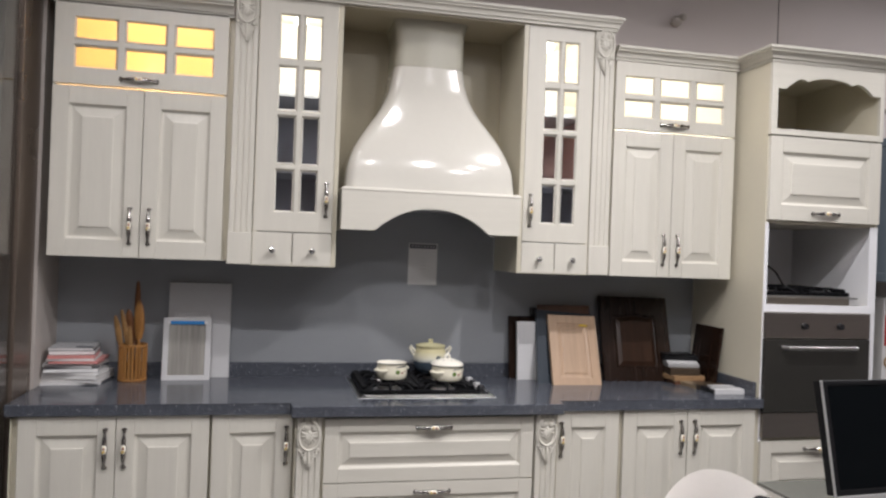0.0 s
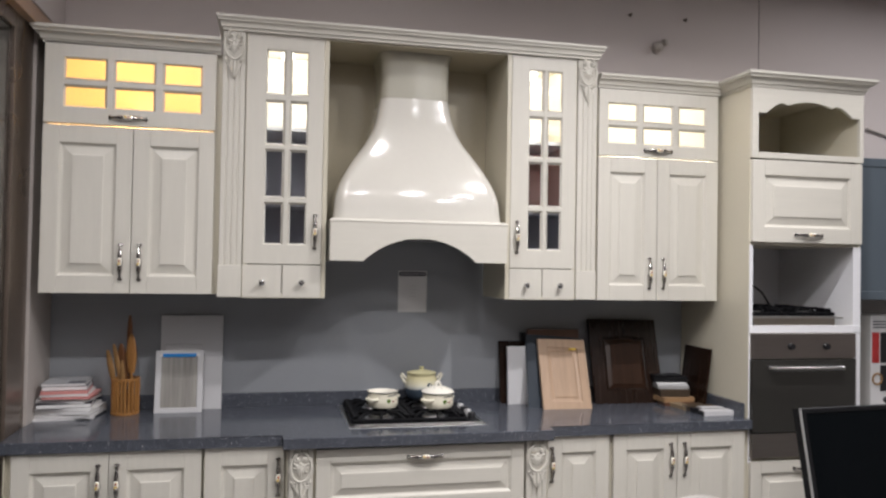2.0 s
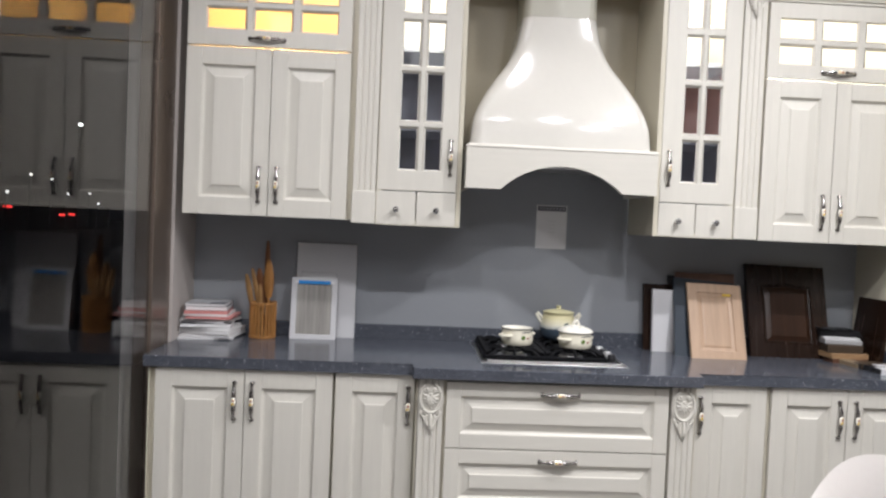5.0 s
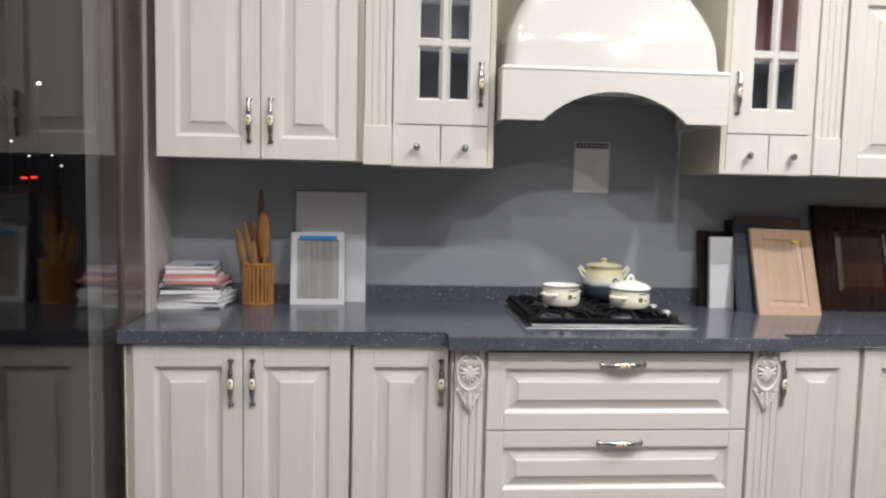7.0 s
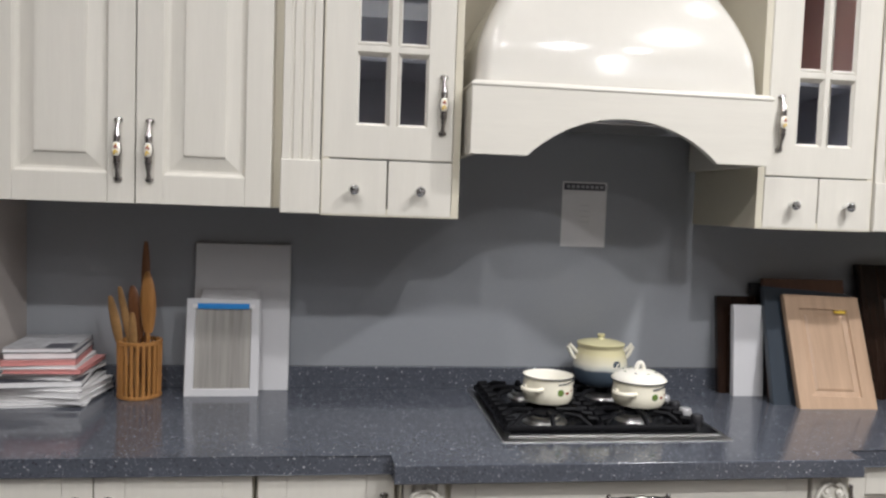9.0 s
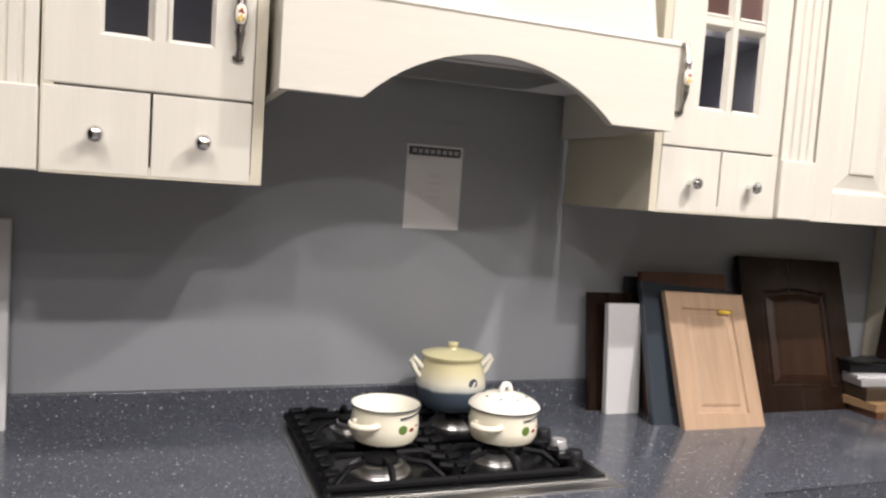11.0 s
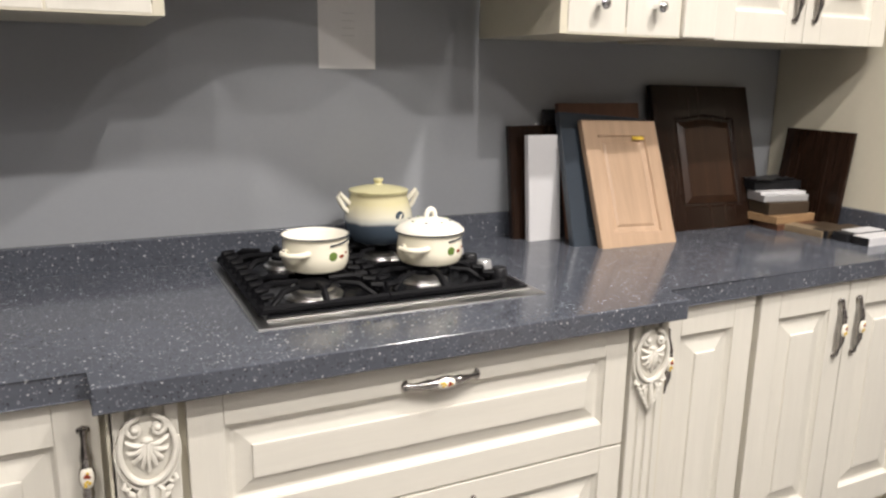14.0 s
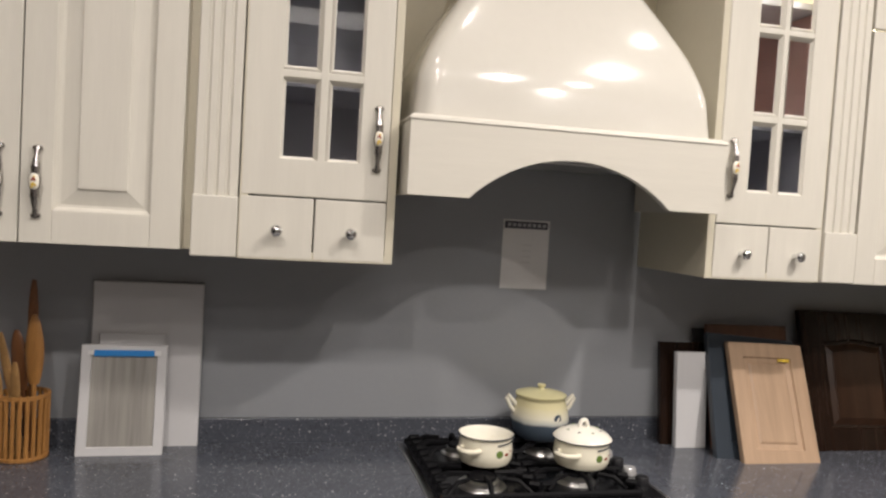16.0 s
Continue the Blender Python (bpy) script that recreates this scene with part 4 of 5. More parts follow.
part("front_board", hood_board(), CREAM_H, hood, "arched cream front board")
part("moulding", sweep([(HX - HW, -0.03), (HX - HW, -0.475), (HX + HW, -0.475), (HX + HW, -0.03)], [(-0.02, 1.7525), (0.001, 1.7525), (0.003, 1.756), (0.001, 1.762), (-0.010, 1.768), (-0.02, 1.768)]), CREAM_H, hood)
part("underside", box(HX - HW + 0.019, HX + HW - 0.019, -0.452, -0.03, 1.690, 1.700), WHITE_IN, hood, "pale underside with the extractor")
part("filter", box(HX - 0.24, HX + 0.24, -0.36, -0.10, 1.682, 1.6895, 0.002), STEEL, hood, "brushed steel grease filter")


def smooth_interp(z, table, col):
    for a, b in zip(table, table[1:]):
        if z <= b[0]:
            t = (z - a[0]) / (b[0] - a[0])
            i = table.index(a)
            p0 = table[max(0, i - 1)]
            p3 = table[min(len(table) - 1, i + 2)]
            m0 = (b[col] - p0[col]) / (b[0] - p0[0]) * (b[0] - a[0])
            m1 = (p3[col] - a[col]) / (p3[0] - a[0]) * (b[0] - a[0])
            return (2 * t**3 - 3 * t**2 + 1) * a[col] + (t**3 - 2 * t**2 + t) * m0 + (-2 * t**3 + 3 * t**2) * b[col] + (t**3 - t**2) * m1
    return table[-1][col]


BELL = [(1.7685, 0.396, -0.455), (1.80, 0.392, -0.452), (1.88, 0.383, -0.441), (1.97, 0.347, -0.414), (2.06, 0.293, -0.378),
        (2.15, 0.232, -0.340), (2.24, 0.192, -0.312), (2.34, 0.170, -0.298), (2.36, 0.168, -0.296)]
NECK = [(2.3605, 0.1680, -0.2960), (2.45, 0.165, -0.295), (2.52, 0.166, -0.296), (2.545, 0.169, -0.299), (2.579, 0.180, -0.308)]


def loft(table, rows, rc):
    bm = bmesh.new()
    R = []
    for k in range(rows + 1):
        z = table[0][0] + (table[-1][0] - table[0][0]) * k / rows
        w, f = smooth_interp(z, table, 1), smooth_interp(z, table, 2)
        pts = [(HX - w, -0.022), (HX - w, -0.12), (HX - w, f * 0.6)]
        for j in range(9):
            a = math.pi / 2 * j / 8
            pts.append((HX - w + rc * (1 - math.cos(a)), f + rc - rc * math.sin(a)))
        n_mid = 8
        for j in range(1, n_mid):
            pts.append((HX - (w - rc) + 2 * (w - rc) * j / n_mid, f - 0.010 * math.sin(math.pi * j / n_mid)))
        for j in range(9):
            a = math.pi / 2 * (1 - j / 8)
            pts.append((HX + w - rc * (1 - math.cos(a)), f + rc - rc * math.sin(a)))
        pts += [(HX + w, f * 0.6), (HX + w, -0.12), (HX + w, -0.022)]
        R.append([bm.verts.new((x, y, z)) for x, y in pts])
    for a, b in zip(R, R[1:]):
        for k in range(len(a) - 1):
            bm.faces.new((a[k], a[k + 1], b[k + 1], b[k]))
        bm.faces.new((a[-1], a[0], b[0], b[-1]))
    bm.faces.new(R[0][::-1])
    bm.faces.new(R[-1])
    return bm


part("bell", loft(BELL, 40, 0.055), CREAM_GLOSS, hood, "glossy flared bell", True)
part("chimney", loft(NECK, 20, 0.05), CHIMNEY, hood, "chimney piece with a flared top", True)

# ---------------------------------------------------------------- tall oven housing
TX0, TX1, TF = 2.190, 2.820, -0.620
tall = thing("oven_housing", ((TX0 + TX1) / 2, -0.31, 0.0), "tall cream oven housing with scalloped niche and lift-up door", "tall cabinet")
part("side_panel", box(TX0, TX0 + 0.02, TF + 0.001, -0.006, 0.0, 2.475, 0.001), CREAM_SIDE, tall)
part("side_panel", box(TX1 - 0.02, TX1, TF + 0.001, -0.006, 0.0, 2.475, 0.001), CREAM_SIDE, tall)
part("back_panel", box(TX0 + 0.02, TX1 - 0.02, -0.02, -0.006, 0.0, 2.475), CREAM_SIDE, tall)
for z in (0.09, 0.640, 1.268, 1.690, 2.112, 2.455):
    part("shelf", box(TX0 + 0.02, TX1 - 0.02, TF + 0.004, -0.02, z, z + 0.02), CREAM_SIDE, tall)
part("lining", box(TX0 + 0.0205, TX0 + 0.024, TF + 0.004, -0.021, 1.289, 1.689), WHITE_IN, tall, "white lining")
part("lining", box(TX1 - 0.024, TX1 - 0.0205, TF + 0.004, -0.021, 1.289, 1.689), WHITE_IN, tall, "white lining")
part("lining", box(TX0 + 0.025, TX1 - 0.025, -0.026, -0.021, 1.289, 1.689), WHITE_IN, tall, "white lining")
part("shelf_edge", box(TX0 + 0.002, TX1 - 0.002, TF - 0.007, TF + 0.003, 1.264, 1.300, 0.001), WHITE_IN, tall)
for a, b in ((TX0 + 0.001, TX0 + 0.019), (TX1 - 0.045, TX1 - 0.001)):
    part("stile", box(a, b, TF - 0.004, TF + 0.0005, 0.640, 1.690, 0.001), WHITE_IN, tall)


def scalloped():
    """Front board round the open niche with an ogee-cut top edge."""
    L, R, zl, zt = TX0 + 0.034, TX1 - 0.022, 2.140, 2.472
    bm = bmesh.new()
    box(TX0, L, TF - 0.018, TF, 2.112, zt, 0.001, bm)
    box(R, TX1, TF - 0.018, TF, 2.112, zt, 0.001, bm)
    box(L, R, TF - 0.018, TF, 2.112, zl, 0.001, bm)
    n = 40
    rows = []
    for k in range(n + 1):
        t = k / n
        s = min(t, 1 - t) / 0.5
        z = 2.332
        if s > 0.18:
            u = (s - 0.18) / 0.30
            z = 2.340 + 0.045 * (math.sin(min(1, u) * math.pi / 2))
        if s > 0.48:
            z = 2.385 - 0.010 * math.sin(math.pi * min(1, (s - 0.48) / 0.18)) if s < 0.66 else 2.385 + 0.012 * math.sin((s - 0.66) / 0.34 * math.pi / 2)
        x = L + (R - L) * t
        rows.append((bm.verts.new((x, TF - 0.018, z)), bm.verts.new((x, TF - 0.018, zt)), bm.verts.new((x, TF, zt)), bm.verts.new((x, TF, z))))
    for a, b in zip(rows, rows[1:]):
        for k in range(4):
            bm.faces.new((a[k], b[k], b[(k + 1) % 4], a[(k + 1) % 4]))
    bm.faces.new(rows[0])
    bm.faces.new(rows[-1][::-1])
    return bm


part("niche_front", scalloped(), CREAM_H, tall, "niche surround with a scalloped top")
door(tall, TX0 + 0.006, TX1 - 0.006, 1.704, 2.104, TF - 0.018, ((TX0 + TX1) / 2, 1.742), True, CREAM_H, "lift_door")
door(tall, TX0 + 0.006, TX1 - 0.006, 0.36, 0.648, TF - 0.018, ((TX0 + TX1) / 2, 0.610), True, CREAM_H, "drawer_front", RAISED_LOW)
door(tall, TX0 + 0.006, TX1 - 0.006, 0.10, 0.355, TF - 0.018, ((TX0 + TX1) / 2, 0.315), True, CREAM_H, "drawer_front", RAISED_LOW)
part("cornice", sweep([(TX0, -0.02), (TX0, TF - 0.018), (TX1, TF - 0.018), (TX1, -0.02)], crown_profile(2.456, 2.524, 0.047)), CREAM_H, tall)

ov = thing("built_in_oven", ((TX0 + TX1) / 2, TF, 0.662), "built-in electric oven with a bronze steel panel and dark glass door", "oven")
OX0, OX1 = TX0 + 0.006, TX1 - 0.044
part("control_panel", box(OX0, OX1, TF - 0.026, TF + 0.02, 1.140, 1.262, 0.003), OVENSTEEL, ov, "bronze steel control panel")
d = part("oven_door", box(OX0, OX1, TF - 0.028, TF + 0.02, 0.786, 1.137, 0.003), OVENGLASS, ov, "dark glass door")
part("door_handle", tube([(OX0 + 0.09, TF - 0.03, 1.098), (OX0 + 0.10, TF - 0.062, 1.098), (OX1 - 0.10, TF - 0.062, 1.098), (OX1 - 0.09, TF - 0.03, 1.098)], 0.0085, 12), STEEL, d, "steel bar handle", True)
part("lower_panel", box(OX0, OX1, TF - 0.026, TF + 0.02, 0.666, 0.783, 0.003), OVENSTEEL, ov, "bronze steel lower strip")
for kx in (0.36, 0.70):
    x = OX0 + kx * (OX1 - OX0)
    part("dial", lathe([(0.0, 0.0), (0.017, 0.0), (0.014, 0.018), (0.0, 0.019)], (0, 0, 0), 18), BLACK, ov, smooth=True).matrix_basis = pose(x - ORIGIN[ov].x, TF - 0.026 - ORIGIN[ov].y, 1.20 - ORIGIN[ov].z, 90, 0, 0) @ Matrix.Translation(ORIGIN[ov])


# ---------------------------------------------------------------- hobs
def gas_hob(x0, x1, y0, y1, z, burners, label, scale=1.0):
    """A steel-framed black gas hob; y0 is the front."""
    h = thing("gas_hob", ((x0 + x1) / 2, (y0 + y1) / 2, z), label, "gas hob")
    part("frame", box(x0, x1, y0, y1, z + 0.0005, z + 0.007, 0.002), STEEL, h, "brushed steel frame")
    part("inner_lip", box(x0 + 0.026, x1 - 0.016, y0 + 0.038, y1 - 0.014, z + 0.0072, z + 0.0105, 0.001), STEEL, h, "raised steel lip")
    part("tray", box(x0 + 0.031, x1 - 0.019, y0 + 0.045, y1 - 0.017, z + 0.0108, z + 0.0142, 0.0015), HOBGLASS, h, "black enamel tray")
    for bx, by, r in burners:
        b = part("burner", lathe([(r * 1.35, 0.0), (r * 1.3, 0.004), (r, 0.006), (r, 0.016), (r * 0.9, 0.018), (0, 0.018)], (bx, by, z + 0.0145), 26), STEEL, h, "steel burner ring", True)
        part("burner_cap", lathe([(r * 0.78, 0.0), (r * 0.8, 0.006), (r * 0.7, 0.009), (0, 0.0095)], (bx, by, z + 0.033), 24), IRON, b, "black burner cap", True)
    # one cast iron grate for each column of burners
    for col in sorted({b[0] for b in burners}):
        own = [b for b in burners if b[0] == col]
        gx0, gx1 = col - 0.128, col + 0.128
        gy0, gy1 = y0 + 0.060, y1 - 0.035
        zt = z + 0.046
        g = bmesh.new()

        def bar(p, q, ra=0.0065):
            tube([p, q], ra, 6, g)

        for a, b in (((gx0, gy0), (gx1, gy0)), ((gx1, gy0), (gx1, gy1)), ((gx1, gy1), (gx0, gy1)), ((gx0, gy1), (gx0, gy0)), ((gx0, (gy0 + gy1) / 2), (gx1, (gy0 + gy1) / 2))):
            bar((*a, z + 0.022), (*b, z + 0.022), 0.0082)
        for px, py in ((gx0, gy0), (gx1, gy0), (gx0, gy1), (gx1, gy1), (gx0, (gy0 + gy1) / 2), (gx1, (gy0 + gy1) / 2)):
            bar((px, py, z + 0.0145), (px, py, z + 0.025), 0.008)
        for bx, by, r in own:
            lo, hi = (gy0, (gy0 + gy1) / 2) if by < (gy0 + gy1) / 2 else ((gy0 + gy1) / 2, gy1)
            for (fx, fy), (tx, ty) in (((gx0, by), (bx - r * 0.7, by)), ((gx1, by), (bx + r * 0.7, by)), ((bx, lo), (bx, by - r * 0.7)), ((bx, hi), (bx, by + r * 0.7))):
                tube([(fx, fy, z + 0.022), (fx + (tx - fx) * 0.30, fy + (ty - fy) * 0.30, zt - 0.004), (fx + (tx - fx) * 0.45, fy + (ty - fy) * 0.45, zt), (tx, ty, zt)], [0.0065, 0.0075, 0.007, 0.005], 7, g)
        # short raised fingers along the sides and corners
        for k in range(9):
            py = gy0 + (gy1 - gy0) * (k + 0.5) / 9
            for ex, dx in ((gx0, 1), (gx1, -1)):
                tube([(ex, py, z + 0.020), (ex + dx * 0.006, py, zt - 0.006), (ex + dx * 0.030, py, zt - 0.003)], [0.0075, 0.0085, 0.006], 7, g)
        for bx, by, r in own:
            for ang in (45, 135, 225, 315):
                ca, sa = math.cos(radians(ang)), math.sin(radians(ang))
                tube([(bx + ca * 0.150, by + sa * 0.115, z + 0.022), (bx + ca * 0.110, by + sa * 0.085, zt - 0.002), (bx + ca * 0.060, by + sa * 0.060, zt)], [0.006, 0.007, 0.005], 7, g)
        part("pan_support", g, IRON, h, "cast iron pan support")
    return h


hob = gas_hob(0.280, 0.898, -0.582, -0.046, 0.85, [(0.430, -0.425, 0.047), (0.430, -0.170, 0.034), (0.688, -0.410, 0.040), (0.688, -0.165, 0.045)], "black four-burner gas hob in a steel frame on the worktop")
for k in range(4):
    y = -0.44 + k * 0.072
    part("control_knob", lathe([(0.0, 0.0), (0.019, 0.0), (0.017, 0.016), (0.015, 0.019), (0, 0.0195)], (0.863, y, 0.8645), 20), SILVER if k % 2 else BLACK, hob, smooth=True)
spare = gas_hob(TX0 + 0.05, TX1 - 0.06, TF + 0.04, -0.10, 1.330, [(2.34, -0.45, 0.04), (2.34, -0.22, 0.035), (2.62, -0.45, 0.035), (2.62, -0.22, 0.04)], "spare steel gas hob stored on the shelf of the oven housing")
part("case", box(TX0 + 0.075, TX1 - 0.085, TF + 0.07, -0.13, 1.2892, 1.3302, 0.004), OVENSTEEL, spare, "dull steel case under the plate")
solid("loose_cable", tube([(2.33, -0.40, 1.378), (2.335, -0.36, 1.44), (2.37, -0.33, 1.485), (2.42, -0.32, 1.488), (2.47, -0.33, 1.45), (2.50, -0.36, 1.378)], 0.005, 8), BLACK, "black cable looped over the spare hob", "cable", smooth=True)


# ---------------------------------------------------------------- pots
def enamel_pot(x, y, z, r, h, lid, label):
    p = thing("enamel_pot", (x, y, z), label, "pot", "enamel pots on the hob")
    prof = [(0, 0), (r * 0.78, 0), (r * 0.90, h * 0.05), (r * 0.99, h * 0.22), (r * 1.0, h * 0.45), (r * 0.97, h * 0.75), (r * 0.96, h * 0.90), (r * 1.03, h * 0.985), (r * 1.03, h), (r * 0.99, h * 0.99), (r * 0.93, h * 0.88), (r * 0.93, h * 0.2), (r * 0.8, h * 0.06), (0, h * 0.06)]
    part("body", lathe(prof, (x, y, z), 48), ENAMEL, p, "", True)
    part("lining", lathe([(r * 0.985, h * 0.992), (r * 0.925, h * 0.88), (r * 0.922, h * 0.22), (r * 0.78, h * 0.075), (0, h * 0.072)], (x, y, z), 40), ENAMEL_IN, p, "white enamel inside", True)
    part("rim", lathe([(r * 1.025, h * 0.965), (r * 1.04, h * 0.975), (r * 1.04, h * 0.997), (r * 1.0, h * 1.004), (r * 1.0, h * 0.99)], (x, y, z), 48), RIM, p, "dark blue rim line", True)
    for s in (-1, 1):
        a0 = radians(218 if s < 0 else 38)
        pts = []
        for k in range(9):
            t = k / 8
            a = a0 + (t - 0.5) * 0.85
            q = r * 0.95 + 0.028 * math.sin(math.pi * t) ** 0.6
            pts.append((x + q * math.cos(a), y + q * math.sin(a), z + h * 0.60))
        part("handle", tube(pts, 0.0065, 10), ENAMEL, p, "", True)
    # painted fruit motif and a band on the front
    for da, col, rr, dz, nm in ((0, LEAF, 0.0105, 0.0, "painted_leaf"), (19, FLOWER_R, 0.008, -0.003, "painted_berry"), (34, FLOWER_R, 0.005, 0.002, "painted_berry")):
        a = radians(-75 + da)
        b = blob((0, 0, 0), (rr, 0.0012, rr * (0.95 if nm == "painted_leaf" else 0.5)), u=12, v=6)
        bmesh.ops.rotate(b, verts=b.verts[:], matrix=Matrix.Rotation(a + math.pi / 2, 3, "Z"))
        bmesh.ops.translate(b, verts=b.verts[:], vec=(x + r * 0.992 * math.cos(a), y + r * 0.992 * math.sin(a), z + h * 0.50 + dz))
        part(nm, b, col, p)
    band = [(x + r * 1.0 * math.cos(radians(-80 + 6 * k)), y + r * 1.0 * math.sin(radians(-80 + 6 * k)), z + h * (0.80 + 0.008 * k)) for k in range(11)]
    part("painted_line", tube(band, 0.0018, 6), RIM, p)
    if lid:
        ld = part("lid", lathe([(r * 1.045, h * 1.0), (r * 1.03, h * 1.03), (r * 0.9, h * 1.16), (r * 0.6, h * 1.30), (r * 0.25, h * 1.38), (0, h * 1.395)], (x, y, z + 0.002), 48), ENAMEL_IN, p, "domed cream lid", True)
        loop = [(x + 0.012 * math.cos(t), y - 0.004 * math.sin(t * 0.5), z + h * 1.36 + 0.022 * math.sin(t)) for t in [math.pi * k / 10 for k in range(11)]]
        part("lid_loop", tube(loop, [0.0062] * 11, 10), ENAMEL_IN, ld, "loop grip", True)
        for k in range(8):
            a = radians(k * 45 + 10)
            part("painted_sprig", blob((x + r * 0.62 * math.cos(a), y + r * 0.62 * math.sin(a), z + 0.003 + h * 1.292), (0.004, 0.003, 0.0012), u=8, v=6), RIM if k % 2 else LEAF, ld)
    return p


enamel_pot(0.458, -0.350, 0.9000, 0.071, 0.076, False, "open cream enamel pot with painted fruit on the hob")
enamel_pot(0.712, -0.385, 0.9000, 0.074, 0.071, True, "cream enamel pot with a domed lid and painted fruit")


def ceramic_pot(x, y, z):
    p = thing("ceramic_casserole", (x, y, z), "pale yellow ceramic casserole with a slate blue base and lid", "pot")
    part("body", lathe([(0, 0), (0.064, 0), (0.077, 0.010), (0.086, 0.032), (0.0895, 0.056), (0.0890, 0.075), (0.0855, 0.095), (0.0795, 0.118), (0.0745, 0.132), (0.074, 0.14), (0.078, 0.146), (0.07, 0.147), (0, 0.146)], (x, y, z), 48), POTGLAZE, p, "glaze running from slate blue through white to yellow", True)
    ld = part("lid", lathe([(0.077, 0.1475), (0.078, 0.152), (0.060, 0.158), (0.03, 0.164), (0.012, 0.166), (0.009, 0.172), (0.013, 0.178), (0.012, 0.184), (0, 0.186)], (x, y, z), 48), YELLOWPOT, p, "flat lid with a small knob", True)
    for s in (-1, 1):
        pts = [(x + s * 0.080, y, z + 0.088), (x + s * 0.096, y, z + 0.106), (x + s * 0.110, y, z + 0.136), (x + s * 0.106, y, z + 0.146), (x + s * 0.086, y, z + 0.124), (x + s * 0.076, y, z + 0.112)]
        part("handle", tube(pts, 0.0068, 10, flat=1.5), POTBAND, p, "", True)
    a = radians(-72)
    part("painted_mark", blob((x + 0.0855 * math.cos(a), y + 0.0855 * math.sin(a), z + 0.085), (0.0145, 0.003, 0.0165), rot=(0, 0, 18)), BLUEPOT, p, "blue round mark")
    part("painted_leaf", blob((x + 0.0885 * math.cos(a), y + 0.0885 * math.sin(a), z + 0.085), (0.0035, 0.0012, 0.0105), rot=(0, 30, 18)), POTBAND, p, "pale leaf in the mark")
    p.scale = (0.95, 0.95, 0.86)
    return p


ceramic_pot(0.680, -0.150, 0.9000)


# ---------------------------------------------------------------- sample boards on the worktop
def leaning(name, w, h, t, m, mat, label, category, group, raised=None):
    """A board whose foot edge runs along x through the pose m and which leans back on +y."""
    ob = thing(name, (0, 0, 0), label, category, group)
    bm = relief(0, w, 0, h, 0, t, raised or [(0.004, 0.0)])
    part("board", bm, mat, ob)
    ob.matrix_basis = m
    return ob


def lean(x, y, w, h, ytop, rz=0.0, z=0.8505):
    """The pose of a board with its foot at (x, y) whose head reaches ytop."""
    return pose(x, y, z, -math.degrees(math.asin(max(-1, min(1, (ytop - y) / h)))), 0, rz)


FRAME_DOOR = [(0.055, 0.0), (0.060, 0.006), (0.085, 0.006), (0.100, 0.003)]
leaning("sample_board", 0.285, 0.452, 0.018, lean(-0.568, -0.050, 0.285, 0.452, -0.028), WHITEBOARD, "tall plain white laminate sample board against the wall", "sample board", "sample boards")
leaning("sample_board", 0.170, 0.315, 0.008, lean(-0.545, -0.075, 0.17, 0.315, -0.052), WHITEBOARD, "white laminate sample board behind a framed sample", "sample board", "sample boards")
fr = thing("framed_sample", (0, 0, 0), "white-framed grey wood sample with a blue label strip", "sample board", "sample boards")
part("frame", relief(0, 0.214, 0, 0.292, 0, 0.018, [(0.024, 0.0), (0.026, 0.004)], hole=True), WHITEBOARD, fr)
part("veneer", box(0.0245, 0.1895, 0.004, 0.012, 0.0245, 0.2675), GREYWOOD, fr, "grey wood veneer")
part("label_strip", box(0.032, 0.182, -0.002, -0.0005, 0.262, 0.278), BLUETAG, fr, "blue label strip")
part("label_edge", box(0.018, 0.0315, -0.002, -0.0005, 0.264, 0.276), PAPER, fr)
part("label_edge", box(0.1825, 0.198, -0.002, -0.0005, 0.264, 0.276), PAPER, fr)
fr.matrix_basis = lean(-0.580, -0.128, 0.214, 0.292, -0.085, 1.0)

leaning("sample_door", 0.30, 0.325, 0.02, lean(1.112, -0.090, 0.30, 0.325, -0.045), WALNUT, "dark walnut sample door standing behind lighter samples", "sample door", "sample doors")
leaning("sample_door", 0.105, 0.300, 0.020, lean(1.143, -0.126, 0.105, 0.300, -0.098), WHITEBOARD, "narrow white laminate sample door", "sample door", "sample doors")
leaning("sample_door", 0.29, 0.395, 0.018, lean(1.262, -0.150, 0.29, 0.395, -0.060), BROWNBOARD, "red-brown wooden sample door behind a grey one", "sample door", "sample doors", raised=FRAME_DOOR)
leaning("sample_board", 0.16, 0.372, 0.012, lean(1.235, -0.098, 0.16, 0.372, -0.030), BLACK, "black sample board behind the brown and grey doors", "sample board", "sample boards")
leaning("sample_door", 0.315, 0.392, 0.020, pose(1.218, -0.236, 0.8505, -22, 4.2, 0), BLUEGREY, "blue-grey lacquered sample door leaning on the wall", "sample door", "sample doors", raised=FRAME_DOOR)
oak = leaning("sample_door", 0.258, 0.375, 0.020, pose(1.279, -0.284, 0.8505, -24, 1.6, -1.5), OAK, "pale oak sample door with a small yellow label", "sample door", "sample doors", raised=[(0.046, 0.0), (0.049, 0.006), (0.064, 0.008), (0.070, 0.0045), (0.074, 0.004)])
tag_ = part("sticker", box(0.165, 0.205, -0.0016, 0.0008, 0.316, 0.326), FLOWER_Y, oak, "small yellow label")


